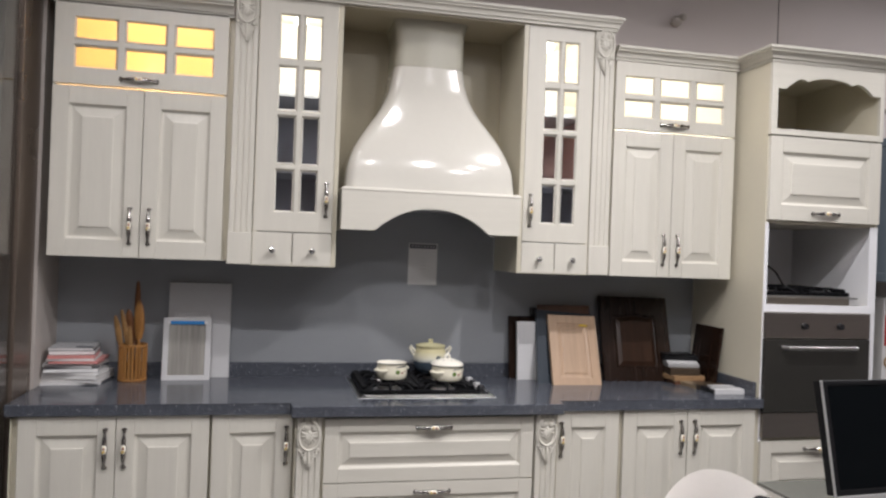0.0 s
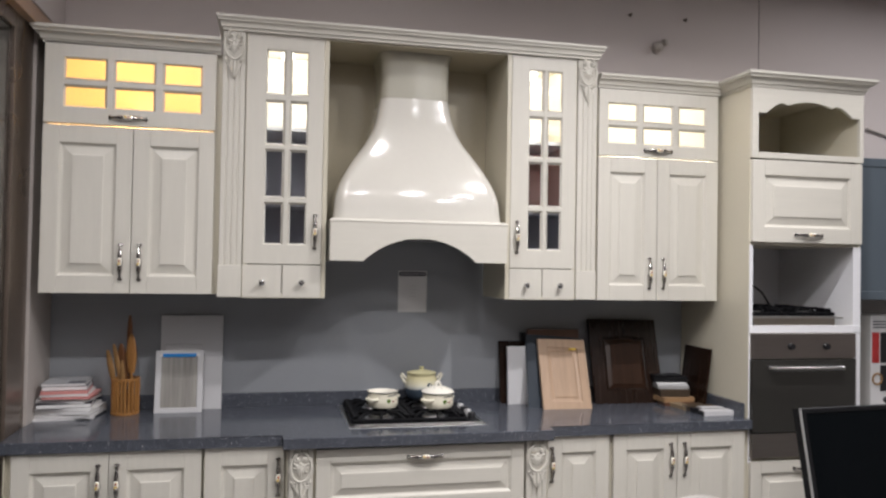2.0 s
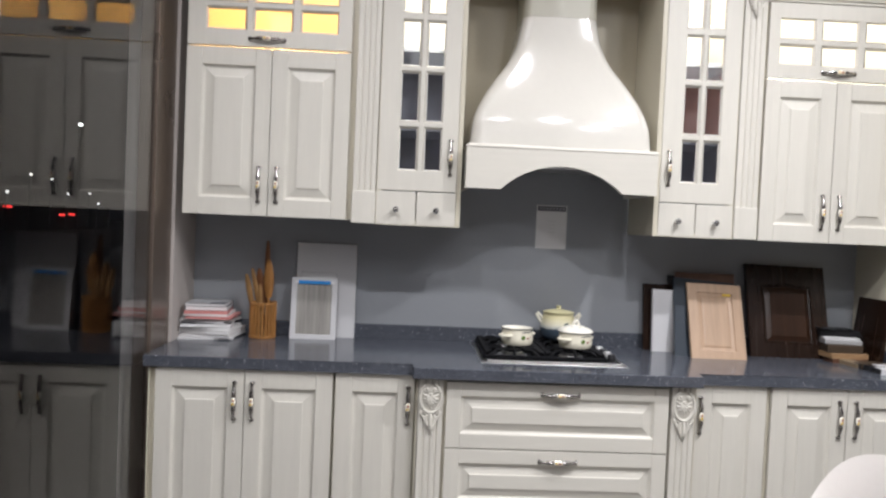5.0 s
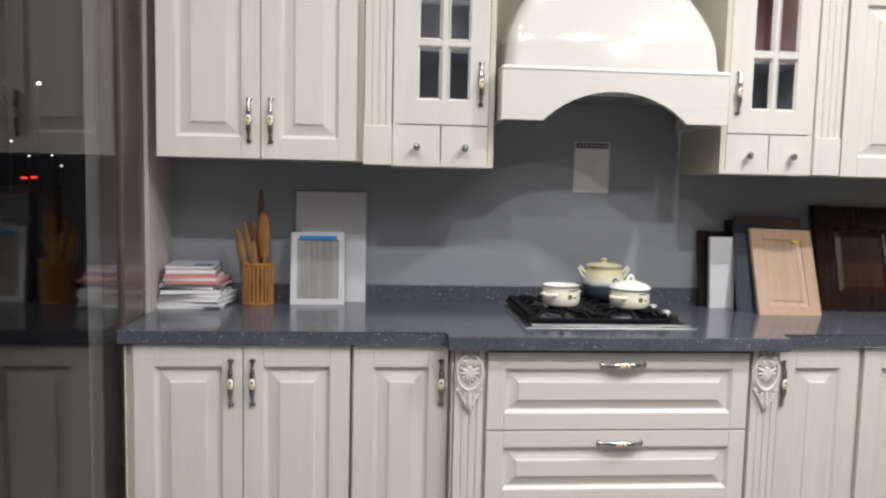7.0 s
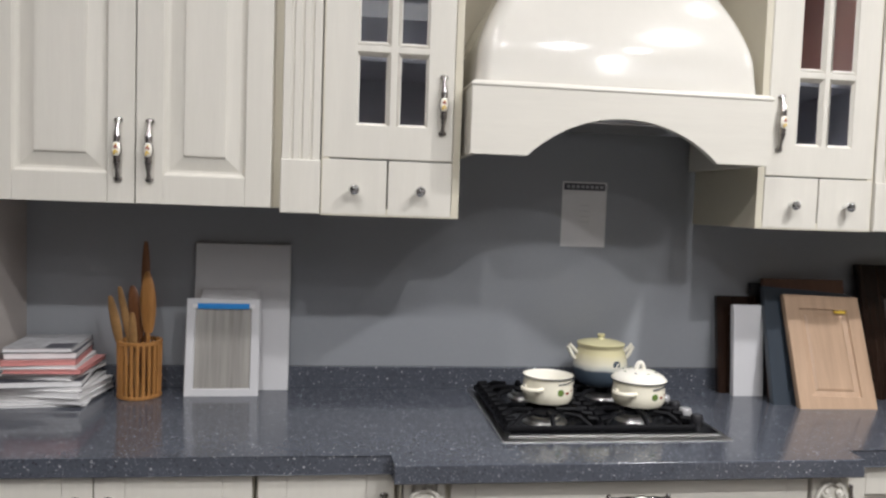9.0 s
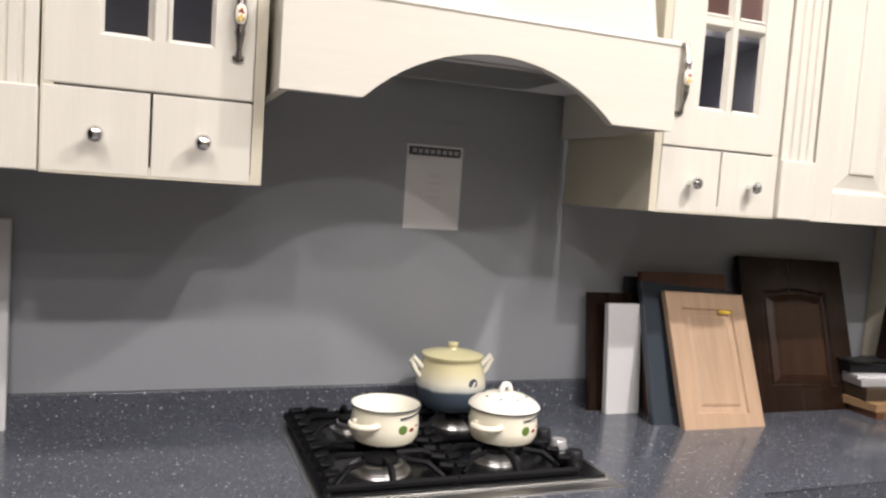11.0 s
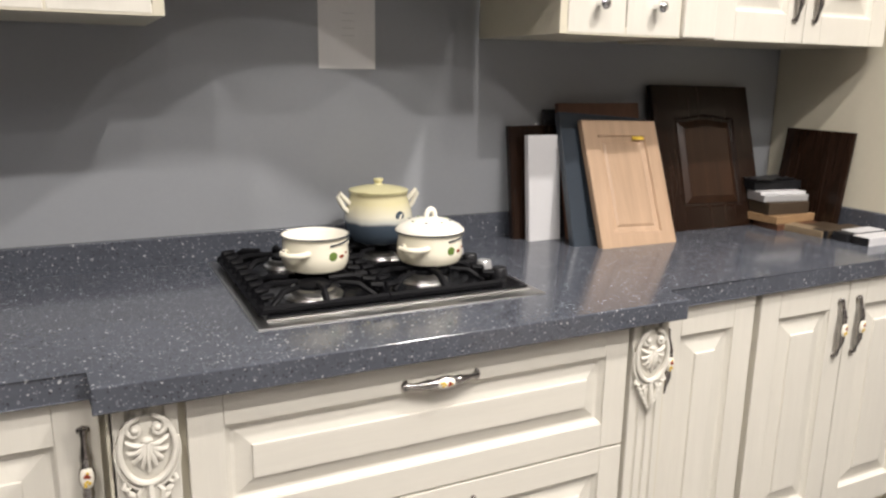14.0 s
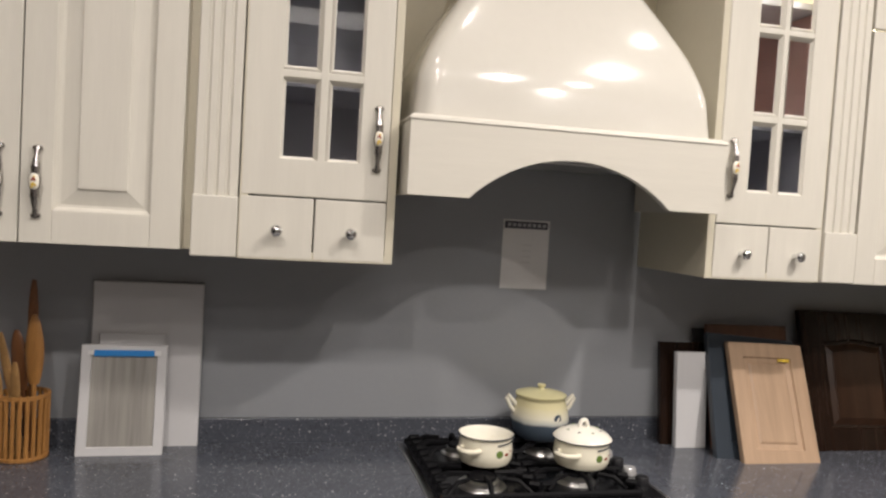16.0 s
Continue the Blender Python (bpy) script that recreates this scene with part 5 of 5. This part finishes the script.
def arched_door(w, h, t, m, label):
    """A sample door whose raised field has a bell-arched head, with the frame cut to follow it."""
    ob = thing("sample_door", (0, 0, 0), label, "sample door", "sample doors")
    n = 16

    def outline(d, sink, bm, flat=False):
        xa, xb, za, zb, rise = (0.0, w, 0.0, h, 0.0) if flat else (0.074 + d, w - 0.074 - d, 0.074 + d, h - 0.102 - d, 0.010)
        pts = [(xa + (xb - xa) * k / n, za) for k in range(n)] + [(xb, za)]
        pts += [(xb + (xa - xb) * k / n, zb + rise * (0.5 - 0.5 * math.cos(2 * math.pi * k / n)) ** 1.3) for k in range(n)] + [(xa, zb)]
        return [bm.verts.new((x, sink, z)) for x, z in pts]

    def skin(bm, loops):
        for a, b in zip(loops, loops[1:]):
            for k in range(len(a)):
                j = (k + 1) % len(a)
                bm.faces.new((a[k], a[j], b[j], b[k]))
        return bm

    bm = bmesh.new()
    loops = [outline(0, t, bm, True), outline(0, 0.003, bm, True)]
    face = outline(0, 0.0, bm, True)
    for v in face:
        v.co.x, v.co.z = 0.003 + v.co.x * (w - 0.006) / w, 0.003 + v.co.z * (h - 0.006) / h
    loops += [face, outline(0.0, 0.0, bm), outline(0.006, 0.007, bm), outline(0.012, 0.009, bm), outline(0.03, 0.0095, bm)]
    skin(bm, loops)
    bm.faces.new(loops[0][::-1])
    bm.faces.new(loops[-1])
    part("board", bm, WALNUT, ob)
    bm = bmesh.new()
    loops = [outline(0.0135, 0.0094, bm), outline(0.0145, 0.0070, bm), outline(0.032, 0.0005, bm), outline(0.034, -0.0015, bm), outline(0.037, -0.002, bm)]
    skin(bm, loops)
    bm.faces.new(loops[-1])
    bm.faces.new(loops[0][::-1])
    part("centre_panel", bm, WALNUT_PANEL, ob, "red-brown raised field with an arched head")
    ob.matrix_basis = m
    return ob


arched_door(0.388, 0.460, 0.022, pose(1.602, -0.178, 0.8505, -17.5, 0.8, -1.5), "large dark walnut sample door with an arched raised panel")
leaning("sample_board", 0.25, 0.305, 0.010, pose(2.128, -0.090, 0.8505, 0, 0, -90) @ pose(0, 0, 0, -7, 0, 0), WALNUT, "thin very dark brown sample board leaning on the cabinet side", "sample board", "sample boards")


# ---------------------------------------------------------------- stack of sample blocks
def stack_block(x, y, z, a, b, c, rz, mat, label, category="sample block"):
    bm = box(-a / 2, a / 2, -b / 2, b / 2, 0, c, min(0.002, c / 5))
    ob = new("sample_block", mesh_of(bm, "sample_block", mat))
    ob.matrix_basis = pose(x, y, z, 0, 0, rz)
    return tagged(ob, label, category, "sample blocks")


Z = 0.8505
stack_block(2.030, -0.225, Z, 0.17, 0.13, 0.022, -4, BROWNBOARD, "brown wooden sample block at the foot of a stack")
stack_block(2.024, -0.218, Z + 0.0225, 0.180, 0.12, 0.024, 3, PALEBLOCK, "pale ochre wooden sample block in a stack")
stack_block(2.018, -0.205, Z + 0.047, 0.160, 0.11, 0.038, -6, DARKWOOD, "dark brown sample block in a stack")
stack_block(2.016, -0.205, Z + 0.0855, 0.165, 0.09, 0.020, -10, SILVER, "grey metal-faced sample block on a stack")
stack_block(2.014, -0.200, Z + 0.106, 0.16, 0.08, 0.010, -14, WHITEBOARD, "thin white sample on a stack")
stack_block(2.022, -0.165, Z + 0.1165, 0.18, 0.08, 0.028, -8, BLACKBOARD, "black sample block on top of a stack")
bm = bmesh.new()
bmesh.ops.create_grid(bm, x_segments=16, y_segments=8, size=0.5)
for v in bm.verts:
    n = noise.noise(v.co * 6) * 0.006 + noise.noise(v.co * 15) * 0.003
    drop = max(0.0, v.co.x - 0.22)
    v.co = Vector((2.030 + v.co.x * 0.20 + n, -0.170 + v.co.y * (0.075 - 0.05 * drop) + n, Z + 0.1520 + n * 0.8 - drop * drop * 0.42))
bmesh.ops.solidify(bm, geom=bm.faces[:], thickness=0.002)
solid("film_sheet", bm, BLACK, "crumpled dark plastic film draped over a stack", "film", smooth=True)
stack_block(2.000, -0.330, Z, 0.055, 0.16, 0.024, 4, BEIGEBAR, "beige wooden bar lying on the worktop")
stack_block(2.085, -0.340, Z, 0.10, 0.09, 0.022, 2, DARKWOOD, "dark brown wooden bar lying on the worktop")


def profile_sample(x, y, mat, label):
    s = thing("profile_sample", (x, y, Z), label, "profile sample", "edge profile samples")
    part("bar", box(x, x + 0.16, y - 0.030, y + 0.024, Z, Z + 0.028, 0.002), mat, s)
    part("end_cap", box(x - 0.006, x - 0.0005, y - 0.028, y + 0.022, Z + 0.001, Z + 0.026, 0.001), BLACK, s, "dark cut end")
    return s


profile_sample(2.005, -0.515, WHITEBOARD, "white edge profile sample with a dark cut end")
black_profile = profile_sample(1.998, -0.455, BLACK, "black edge profile sample with a white top face")
part("top_face", box(2.03, 2.156, -0.483, -0.433, Z + 0.0282, Z + 0.0305, 0.0005), WHITEBOARD, black_profile, "white top face")
profile_sample(1.990, -0.395, DARKWOOD, "brown edge profile sample on the worktop")

# ---------------------------------------------------------------- magazines, basket
rnd = random.Random(4)
z = 0.8505
covers = [(PAPER, "white"), (PAPER_GREY, "grey printed"), (PAPER, "white"), (PAPER, "white"), (DARKCOVER, "dark grey"), (PAPER, "white"), (PAPER_GREY, "grey printed"), (PINK, "pink"), (PAPER, "white"), (PINK, "pink"), (DARKCOVER, "dark"), (PAPER_GREY, "pale grey")]
for k, (mt, word) in enumerate(covers):
    h = rnd.uniform(0.009, 0.019)
    b = thing("magazine", (-0.938 + rnd.uniform(-0.012, 0.012), -0.135 + rnd.uniform(-0.01, 0.01), z), f"{word} magazine in a leaning stack on the worktop", "magazine", "stack of magazines")
    o = ORIGIN[b]
    w, d = 0.245 - 0.006 * k, 0.215
    n_leaf, left, right = 6, [], []
    for j in range(n_leaf):
        e, f_ = rnd.uniform(0.0, 0.003), rnd.uniform(0.0, 0.003)
        za, zb = z + 0.0012 + (h - 0.0024) * j / n_leaf, z + 0.0012 + (h - 0.0024) * (j + 1) / n_leaf
        left += [(o.x - w / 2 + 0.001 + e, za), (o.x - w / 2 + 0.001 + e, zb)]
        right += [(o.x + w / 2 - 0.001 - f_, za), (o.x + w / 2 - 0.001 - f_, zb)]
    bmp = extrude_profile(right + left[::-1], "y", o.y - d / 2 + 0.002, o.y + d / 2 - 0.002)
    part("paper_block", bmp, PINK if mt is PINK else PAPER, b)
    part("cover", box(o.x - w / 2, o.x + w / 2, o.y - d / 2, o.y + d / 2, z + h - 0.0011, z + h, 0), mt, b)
    part("cover", box(o.x - w / 2, o.x + w / 2, o.y - d / 2, o.y + d / 2, z, z + 0.0011, 0), mt, b)
    b.rotation_euler = (0, 0, radians(rnd.uniform(-9, 7)))
    if k == len(covers) - 1:
        part("printed_patch", box(o.x + w / 2 - 0.075, o.x + w / 2 - 0.004, o.y - d / 2 + 0.004, o.y - d / 2 + 0.075, z + h + 0.0002, z + h + 0.0008), DARKCOVER, b, "dark printed corner")
    z += h + 0.0006

BX, BY, BZ = -0.705, -0.120, 0.8505
bk = thing("utensil_basket", (BX, BY, BZ), "round slatted bamboo utensil basket on the worktop", "basket")
R, H = 0.058, 0.175
part("base", cyl((BX, BY, BZ), R * 0.95, R * 0.95, 0.010, 28), BAMBOO, bk)
for k in range(22):
    a = 2 * math.pi * k / 22
    ca, sa = math.cos(a), math.sin(a)
    part("slat", tube([(BX + R * 0.96 * ca, BY + R * 0.96 * sa, BZ + 0.004), (BX + R * ca, BY + R * sa, BZ + H - 0.004)], 0.0052, 6), BAMBOO, bk)
for zz in (0.010, H - 0.010):
    part("hoop", lathe([(R * 0.98, -0.005), (R * 1.06, -0.005), (R * 1.08, 0.0), (R * 1.06, 0.005), (R * 0.98, 0.005), (R * 0.98, -0.005)], (BX, BY, BZ + zz), 30), BAMBOO, bk, "", True)


def utensil(dx, dy, tip, head, label, mat=SPOONWOOD):
    b = Vector((BX + dx, BY + dy, BZ + 0.012))
    t = Vector((BX + tip[0], BY + tip[1], BZ + tip[2]))
    u = thing("wooden_utensil", tuple(b), label, "utensil", "utensils in the basket")
    neck = b.lerp(t, 0.50)
    part("shaft", tube([b, b.lerp(t, 0.3), neck], [0.006, 0.0055, 0.006], 8), mat, u, "", True)
    n = 12
    pts = [neck.lerp(t, k / n) for k in range(n + 1)]
    part("head", tube(pts, [0.006 + head * math.sin(math.pi * min(1, 0.08 + 0.92 * k / n)) ** 0.7 for k in range(n + 1)], 12, flat=0.35), mat, u, "", True)


utensil(0.012, 0.02, (0.006, 0.035, 0.455), 0.009, "tall dark wooden spatula in the basket")
utensil(0.026, 0.0, (0.020, 0.0, 0.370), 0.020, "broad brown wooden spoon in the basket", BAMBOO)
utensil(0.010, 0.02, (-0.030, 0.03, 0.325), 0.018, "dark wooden turner in the basket")
utensil(-0.020, -0.02, (-0.078, -0.020, 0.300), 0.010, "thin pale wooden spoon leaning out of the basket", OCHRE)
utensil(0.012, -0.03, (-0.050, -0.030, 0.328), 0.007, "ochre wooden fork leaning out of the basket", OCHRE)
utensil(0.0, -0.035, (-0.012, -0.04, 0.255), 0.007, "short ochre wooden spatula in the basket", OCHRE)

# notice on the backsplash
nt_ = thing("wall_notice", (0.652, -0.0045, 1.32), "white paper notice with a dark header strip on the backsplash", "notice")
part("sheet", box(0.578, 0.728, -0.0062, -0.0045, 1.320, 1.532), PAPER, nt_)
part("header_strip", box(0.583, 0.721, -0.0074, -0.0064, 1.505, 1.527), DARKCOVER, nt_, "dark header strip")
for k in range(9):
    part("print_bar", box(0.592 + 0.016 * k, 0.592 + 0.016 * k + 0.011, -0.0082, -0.0075, 1.511, 1.521), PAPER_GREY, nt_)
for k in range(4):
    part("print_bar", box(0.640, 0.672, -0.0068, -0.0064, 1.400 + 0.018 * k, 1.4025 + 0.018 * k), PALE_PRINT, nt_)

# blind chain by the window
bm = bmesh.new()
cy, cz0 = -1.88, 0.93
for k in range(220):
    z_ = 2.50 - k * 0.0072
    if z_ > cz0:
        blob((-1.0, cy + 0.004 * math.sin(z_ * 3), z_), (0.0023, 0.0023, 0.0023), bm, u=6, v=4)
for k in range(26):
    a = math.pi * k / 25
    blob((-1.0, cy - 0.06 + 0.06 * math.cos(a), cz0 - 0.055 * math.sin(a)), (0.0023, 0.0023, 0.0023), bm, u=6, v=4)
for k in range(220):
    z_ = 2.50 - k * 0.0072
    if z_ > cz0:
        blob((-1.0, cy - 0.12 - 0.004 * math.sin(z_ * 2), z_), (0.0023, 0.0023, 0.0023), bm, u=6, v=4)
ch = solid("blind_chain", bm, BEADS, "white beaded blind chain hanging in a loop by the window", "blind chain")
solid("blind_roller", box(-1.035, -0.985, -3.2, -1.84, 2.49, 2.548, 0.01), WHITESHELL, "white roller blind box under the window head", "roller blind")

# ---------------------------------------------------------------- blue kitchen beyond
WB, BT = 0.0, 0.80
solid("splash_blue", box(2.86, X1 - 0.01, WB - 0.005, WB - 0.0005, BT, 1.60), SPLASH2, "pale grey marbled splashback", "backsplash", kind="structure")
SHAKER = [(0.045, 0.0), (0.048, 0.006), (0.060, 0.006)]


def blue_wall_cabinet(x0, x1, z0, z1, f):
    c = thing("blue_wall_cabinet", ((x0 + x1) / 2, (f + WB) / 2, z0), "blue-grey painted wall cabinet with a flat framed door", "wall cabinet", "blue wall cabinets")
    carcass(c, x0, x1, WB - 0.006, f + 0.022, z0, z1, BLUECAB)
    part("door", relief(x0 + 0.003, x1 - 0.003, z0, z1, f, 0.02, SHAKER), BLUECAB, c)


blue_wall_cabinet(2.86, 3.290, 1.416, 2.192, -0.345)
blue_wall_cabinet(3.302, 3.750, 1.573, 2.194, -0.350)
blue_wall_cabinet(3.755, 4.20, 1.573, 2.194, -0.350)
blue_wall_cabinet(4.205, 4.65, 1.573, 2.194, -0.350)
sh = thing("slim_hood", (3.6, -0.25, 1.43), "slim white extractor hood under blue cabinets", "cooker hood")
part("body", extrude_profile([(WB - 0.006, 1.571), (-0.33, 1.571), (-0.49, 1.470), (-0.49, 1.440), (WB - 0.006, 1.440)], "x", 3.302, 4.20), WHITESHELL, sh)
part("switch_strip", box(3.60, 3.72, -0.4935, -0.4905, 1.447, 1.462), BLACK, sh)


def blue_base(x0, x1):
    c = thing("blue_base_cabinet", ((x0 + x1) / 2, -0.3, 0.0), "blue-grey painted base cabinet with a flat framed door", "base cabinet", "blue base cabinets")
    carcass(c, x0, x1, WB - 0.006, -0.578, 0.1, BT - 0.05, BLUECAB)
    part("door", relief(x0 + 0.003, x1 - 0.003, 0.11, BT - 0.052, -0.60, 0.02, SHAKER), BLUECAB, c)
    part("plinth", box(x0, x1, -0.54, -0.52, 0.0, 0.099), BLUECAB, c)


for k in range(5):
    blue_base(2.86 + 0.45 * k, 3.305 + 0.45 * k)
wt = thing("white_worktop", (4.0, -0.3, BT - 0.05), "white worktop with a raised back edge over blue cabinets", "worktop")
part("slab", box(2.845, 5.2, -0.625, WB - 0.006, BT - 0.045, BT, 0.004), WHITETOP, wt)
part("upstand", box(2.845, 5.2, WB - 0.03, WB - 0.006, BT + 0.0005, BT + 0.10, 0.003), WHITETOP, wt)
sk = thing("sink", (3.42, -0.30, BT), "stainless steel sink rim set in the white worktop", "sink")
part("rim", window_ring(3.18, 3.66, -0.51, -0.09, 3.21, 3.63, -0.48, -0.12, 0.0, 0.006), STEEL, sk)
for o in sk.children:
    o.matrix_basis = Matrix(((1, 0, 0, 0), (0, 0, 1, 0), (0, -1, 0, 0.0105), (0, 0, 0, 1))) @ Matrix.Translation((0, 0, 0))
    o.data.transform(Matrix.Translation(ORIGIN[sk]))
    o.matrix_basis = Matrix.Translation(-ORIGIN[sk]) @ Matrix(((1, 0, 0, 0), (0, 0, 1, 0), (0, -1, 0, BT + 0.007), (0, 0, 0, 1)))
bx = thing("appliance_box", (3.33, -0.20, BT), "white printed carton with dark and red pictures", "box")
part("carton", box(3.22, 3.435, -0.25, -0.10, BT + 0.0005, 1.325, 0.003), WHITEBOARD, bx)
part("printed_panel", box(3.228, 3.275, -0.2525, -0.2505, 1.06, 1.23), REDPRINT, bx)
part("printed_panel", box(3.283, 3.345, -0.2525, -0.2505, 1.06, 1.23), BLACK, bx)
part("printed_panel", box(3.283, 3.345, -0.2525, -0.2505, 0.90, 1.045), BLACK, bx)
part("printed_ring", ring((3.262, -0.254, 0.97), 0.030, 0.005), OCHRE, bx)
for k in range(3):
    part("print_bar", box(3.235, 3.39, -0.2525, -0.2505, 1.255 + 0.016 * k, 1.262 + 0.016 * k), DARKCOVER, bx)
solid("grey_hose", tube([(3.455, -0.16, 1.16), (3.50, -0.19, 1.04), (3.54, -0.23, 0.92), (3.62, -0.28, 0.83), (3.70, -0.33, 0.812)], [0.016, 0.016, 0.014, 0.012, 0.011], 10), SILVER, "grey flexible hose leaning against the carton", "hose", smooth=True)
solid("wall_pipe", tube([(3.40, WB - 0.013, 2.425), (3.70, WB - 0.013, 2.352), (4.06, WB - 0.013, 2.266)], 0.008, 10), PIER, "pale pipe running down across the wall", "pipe", smooth=True)

# ---------------------------------------------------------------- desk with monitor, chair
DZ = 0.742
dk = thing("office_desk", (2.2, -2.1, 0.0), "dark smoked glass office desk with steel legs", "desk")
part("desktop", box(1.565, 2.95, -2.75, -1.50, DZ - 0.012, DZ, 0.003), DESKTOP, dk)
for x, y in ((1.84, -2.69), (2.89, -2.69), (1.84, -1.56), (2.89, -1.56)):
    part("leg", cyl((x, y, 0.0), 0.022, 0.022, DZ - 0.0125, 16), STEEL, dk)
part("apron", box(1.88, 2.85, -1.57, -1.55, DZ - 0.10, DZ - 0.014, 0.002), STEEL, dk)

mo = thing("monitor", (0, 0, 0), "flat black computer monitor with a silver lower edge, switched off", "monitor")
MW, MH = 0.457, 0.314
part("bezel", relief(0, MW, 0, MH, 0, 0.035, [(0.014, 0.0), (0.0155, 0.003)]), BLACKBOARD, mo)
part("screen", box(0.0165, MW - 0.0165, 0.0012, 0.0028, 0.0165, MH - 0.0165), SCREEN, mo, "dark switched-off screen")
part("lower_edge", box(0, MW, -0.004, 0.006, -0.020, -0.0008, 0.002), SILVER, mo, "silver lower edge")
part("side_edge", box(-0.0035, -0.0005, 0.0, 0.008, -0.02, MH, 0.001), SILVER, mo, "silver side edge")
part("side_edge", box(MW + 0.0005, MW + 0.0022, 0.003, 0.010, -0.02, MH, 0.0005), BLACK, mo)
part("webcam", blob((MW * 0.78, 0.02, MH + 0.012), (0.026, 0.016, 0.013)), BLACK, mo, "small black webcam", True)
part("neck", box(MW / 2 - 0.035, MW / 2 + 0.035, 0.02, 0.05, -0.112, 0.12, 0.006), BLACK, mo)
part("foot", lathe([(0, 0), (0.115, 0), (0.11, 0.012), (0.04, 0.02), (0, 0.02)], (MW / 2, 0.05, -0.122), 32), BLACK, mo, "", True)
mo.matrix_basis = pose(1.436, -2.030, DZ + 0.124, 0, 0, 5) @ pose(0, 0, 0, -12, 0, 0)

CX, CY = 1.43, -1.66
chr_ = thing("shell_chair", (CX, CY, 0.0), "white moulded shell chair with a rounded back", "chair")
bm = bmesh.new()
rows = []
for k in range(19):
    t = k / 18
    row = []
    for j in range(21):
        u = j / 20 * 2 - 1
        wx = 0.235 + 0.045 * t
        zz = 0.42 + (0.345 - 0.155 * abs(u) ** 2.1) * t
        row.append(bm.verts.new((CX + u * wx, CY + 0.17 + 0.02 * t + 0.05 * t * t - 0.16 * u * u * (1 - 0.3 * t), zz)))
    rows.append(row)
for a, b in zip(rows, rows[1:]):
    for j in range(20):
        bm.faces.new((a[j], a[j + 1], b[j + 1], b[j]))
bmesh.ops.solidify(bm, geom=bm.faces[:], thickness=0.016)
part("backrest", bm, CHAIRSHELL, chr_, "rounded white backrest", True)
part("seat", blob((CX, CY, 0.42), (0.265, 0.225, 0.028), u=28, v=10), CHAIRSHELL, chr_, "", True)
for sx, sy in ((-1, -1), (1, -1), (-1, 1), (1, 1)):
    part("leg", tube([(CX + sx * 0.13, CY + sy * 0.12, 0.41), (CX + sx * 0.21, CY + sy * 0.20, 0.0)], [0.014, 0.011], 10), OAK, chr_)

# black bag on the chair, clutter on the desk
bm = bmesh.new()
bmesh.ops.create_icosphere(bm, subdivisions=4, radius=1)
for v in bm.verts:
    n = noise.noise(v.co * 2.2) * 0.22 + noise.noise(v.co * 5) * 0.08
    v.co = Vector((1.46 + v.co.x * 0.115 * (1 + n), -1.68 + v.co.y * 0.06 * (1 + n), 0.595 + max(-0.148, v.co.z * 0.155 * (1 + n * 0.6))))
solid("cloth_bag", bm, CLOTH, "crumpled black cloth bag standing on the white chair", "bag", smooth=True)


def film_bag(x, y, a, b, c, seed, mat, label):
    bm = bmesh.new()
    bmesh.ops.create_icosphere(bm, subdivisions=4, radius=1)
    off = Vector((seed * 3.1, seed * 1.7, seed))
    for v in bm.verts:
        n = noise.noise(v.co * 3.0 + off) * 0.35 + noise.noise(v.co * 8 + off) * 0.2
        v.co = Vector((x + v.co.x * a * (1 + n), y + v.co.y * b * (1 + n), DZ + 0.0045 + c * 0.85 + max(-c * 0.84, v.co.z * c * (1 + n))))
    solid("film_bag", bm, mat, label, "bag", "bags on the desk", smooth=False)


film_bag(2.26, -1.74, 0.085, 0.06, 0.035, 1, FILMBAG, "crumpled clear plastic bag on the desk")
film_bag(2.40, -1.82, 0.09, 0.06, 0.030, 2, FILMBAG, "small crumpled clear plastic bag beside another")
film_bag(2.20, -1.83, 0.05, 0.035, 0.020, 4, SILVER, "small crumpled silver packet on the desk")
film_bag(2.33, -1.93, 0.06, 0.04, 0.022, 5, DARKCOVER, "small crumpled dark packet on the desk")
for k in range(2):
    bm = box(-0.24, 0.24, -0.007, 0.007, 0, 0.010, 0.002)
    ob = new("metal_strip", mesh_of(bm, "metal_strip", STEEL))
    ob.matrix_basis = pose(2.10 - 0.05 * k, -1.88 - 0.02 * k, DZ + 0.0046, 0, 0, -62)
    tagged(ob, "thin brushed metal strip lying on the desk mat", "strip", "metal strips")
solid("desk_mat", box(2.08, 2.90, -2.50, -1.56, DZ + 0.0005, DZ + 0.004, 0.001), DARKCOVER, "dark grey desk mat with a pale edge", "desk mat")
solid("purple_box", box(1.66, 1.74, -1.98, -1.90, DZ + 0.0005, DZ + 0.05, 0.006), PURPLE, "small purple plastic box on the desk", "box")
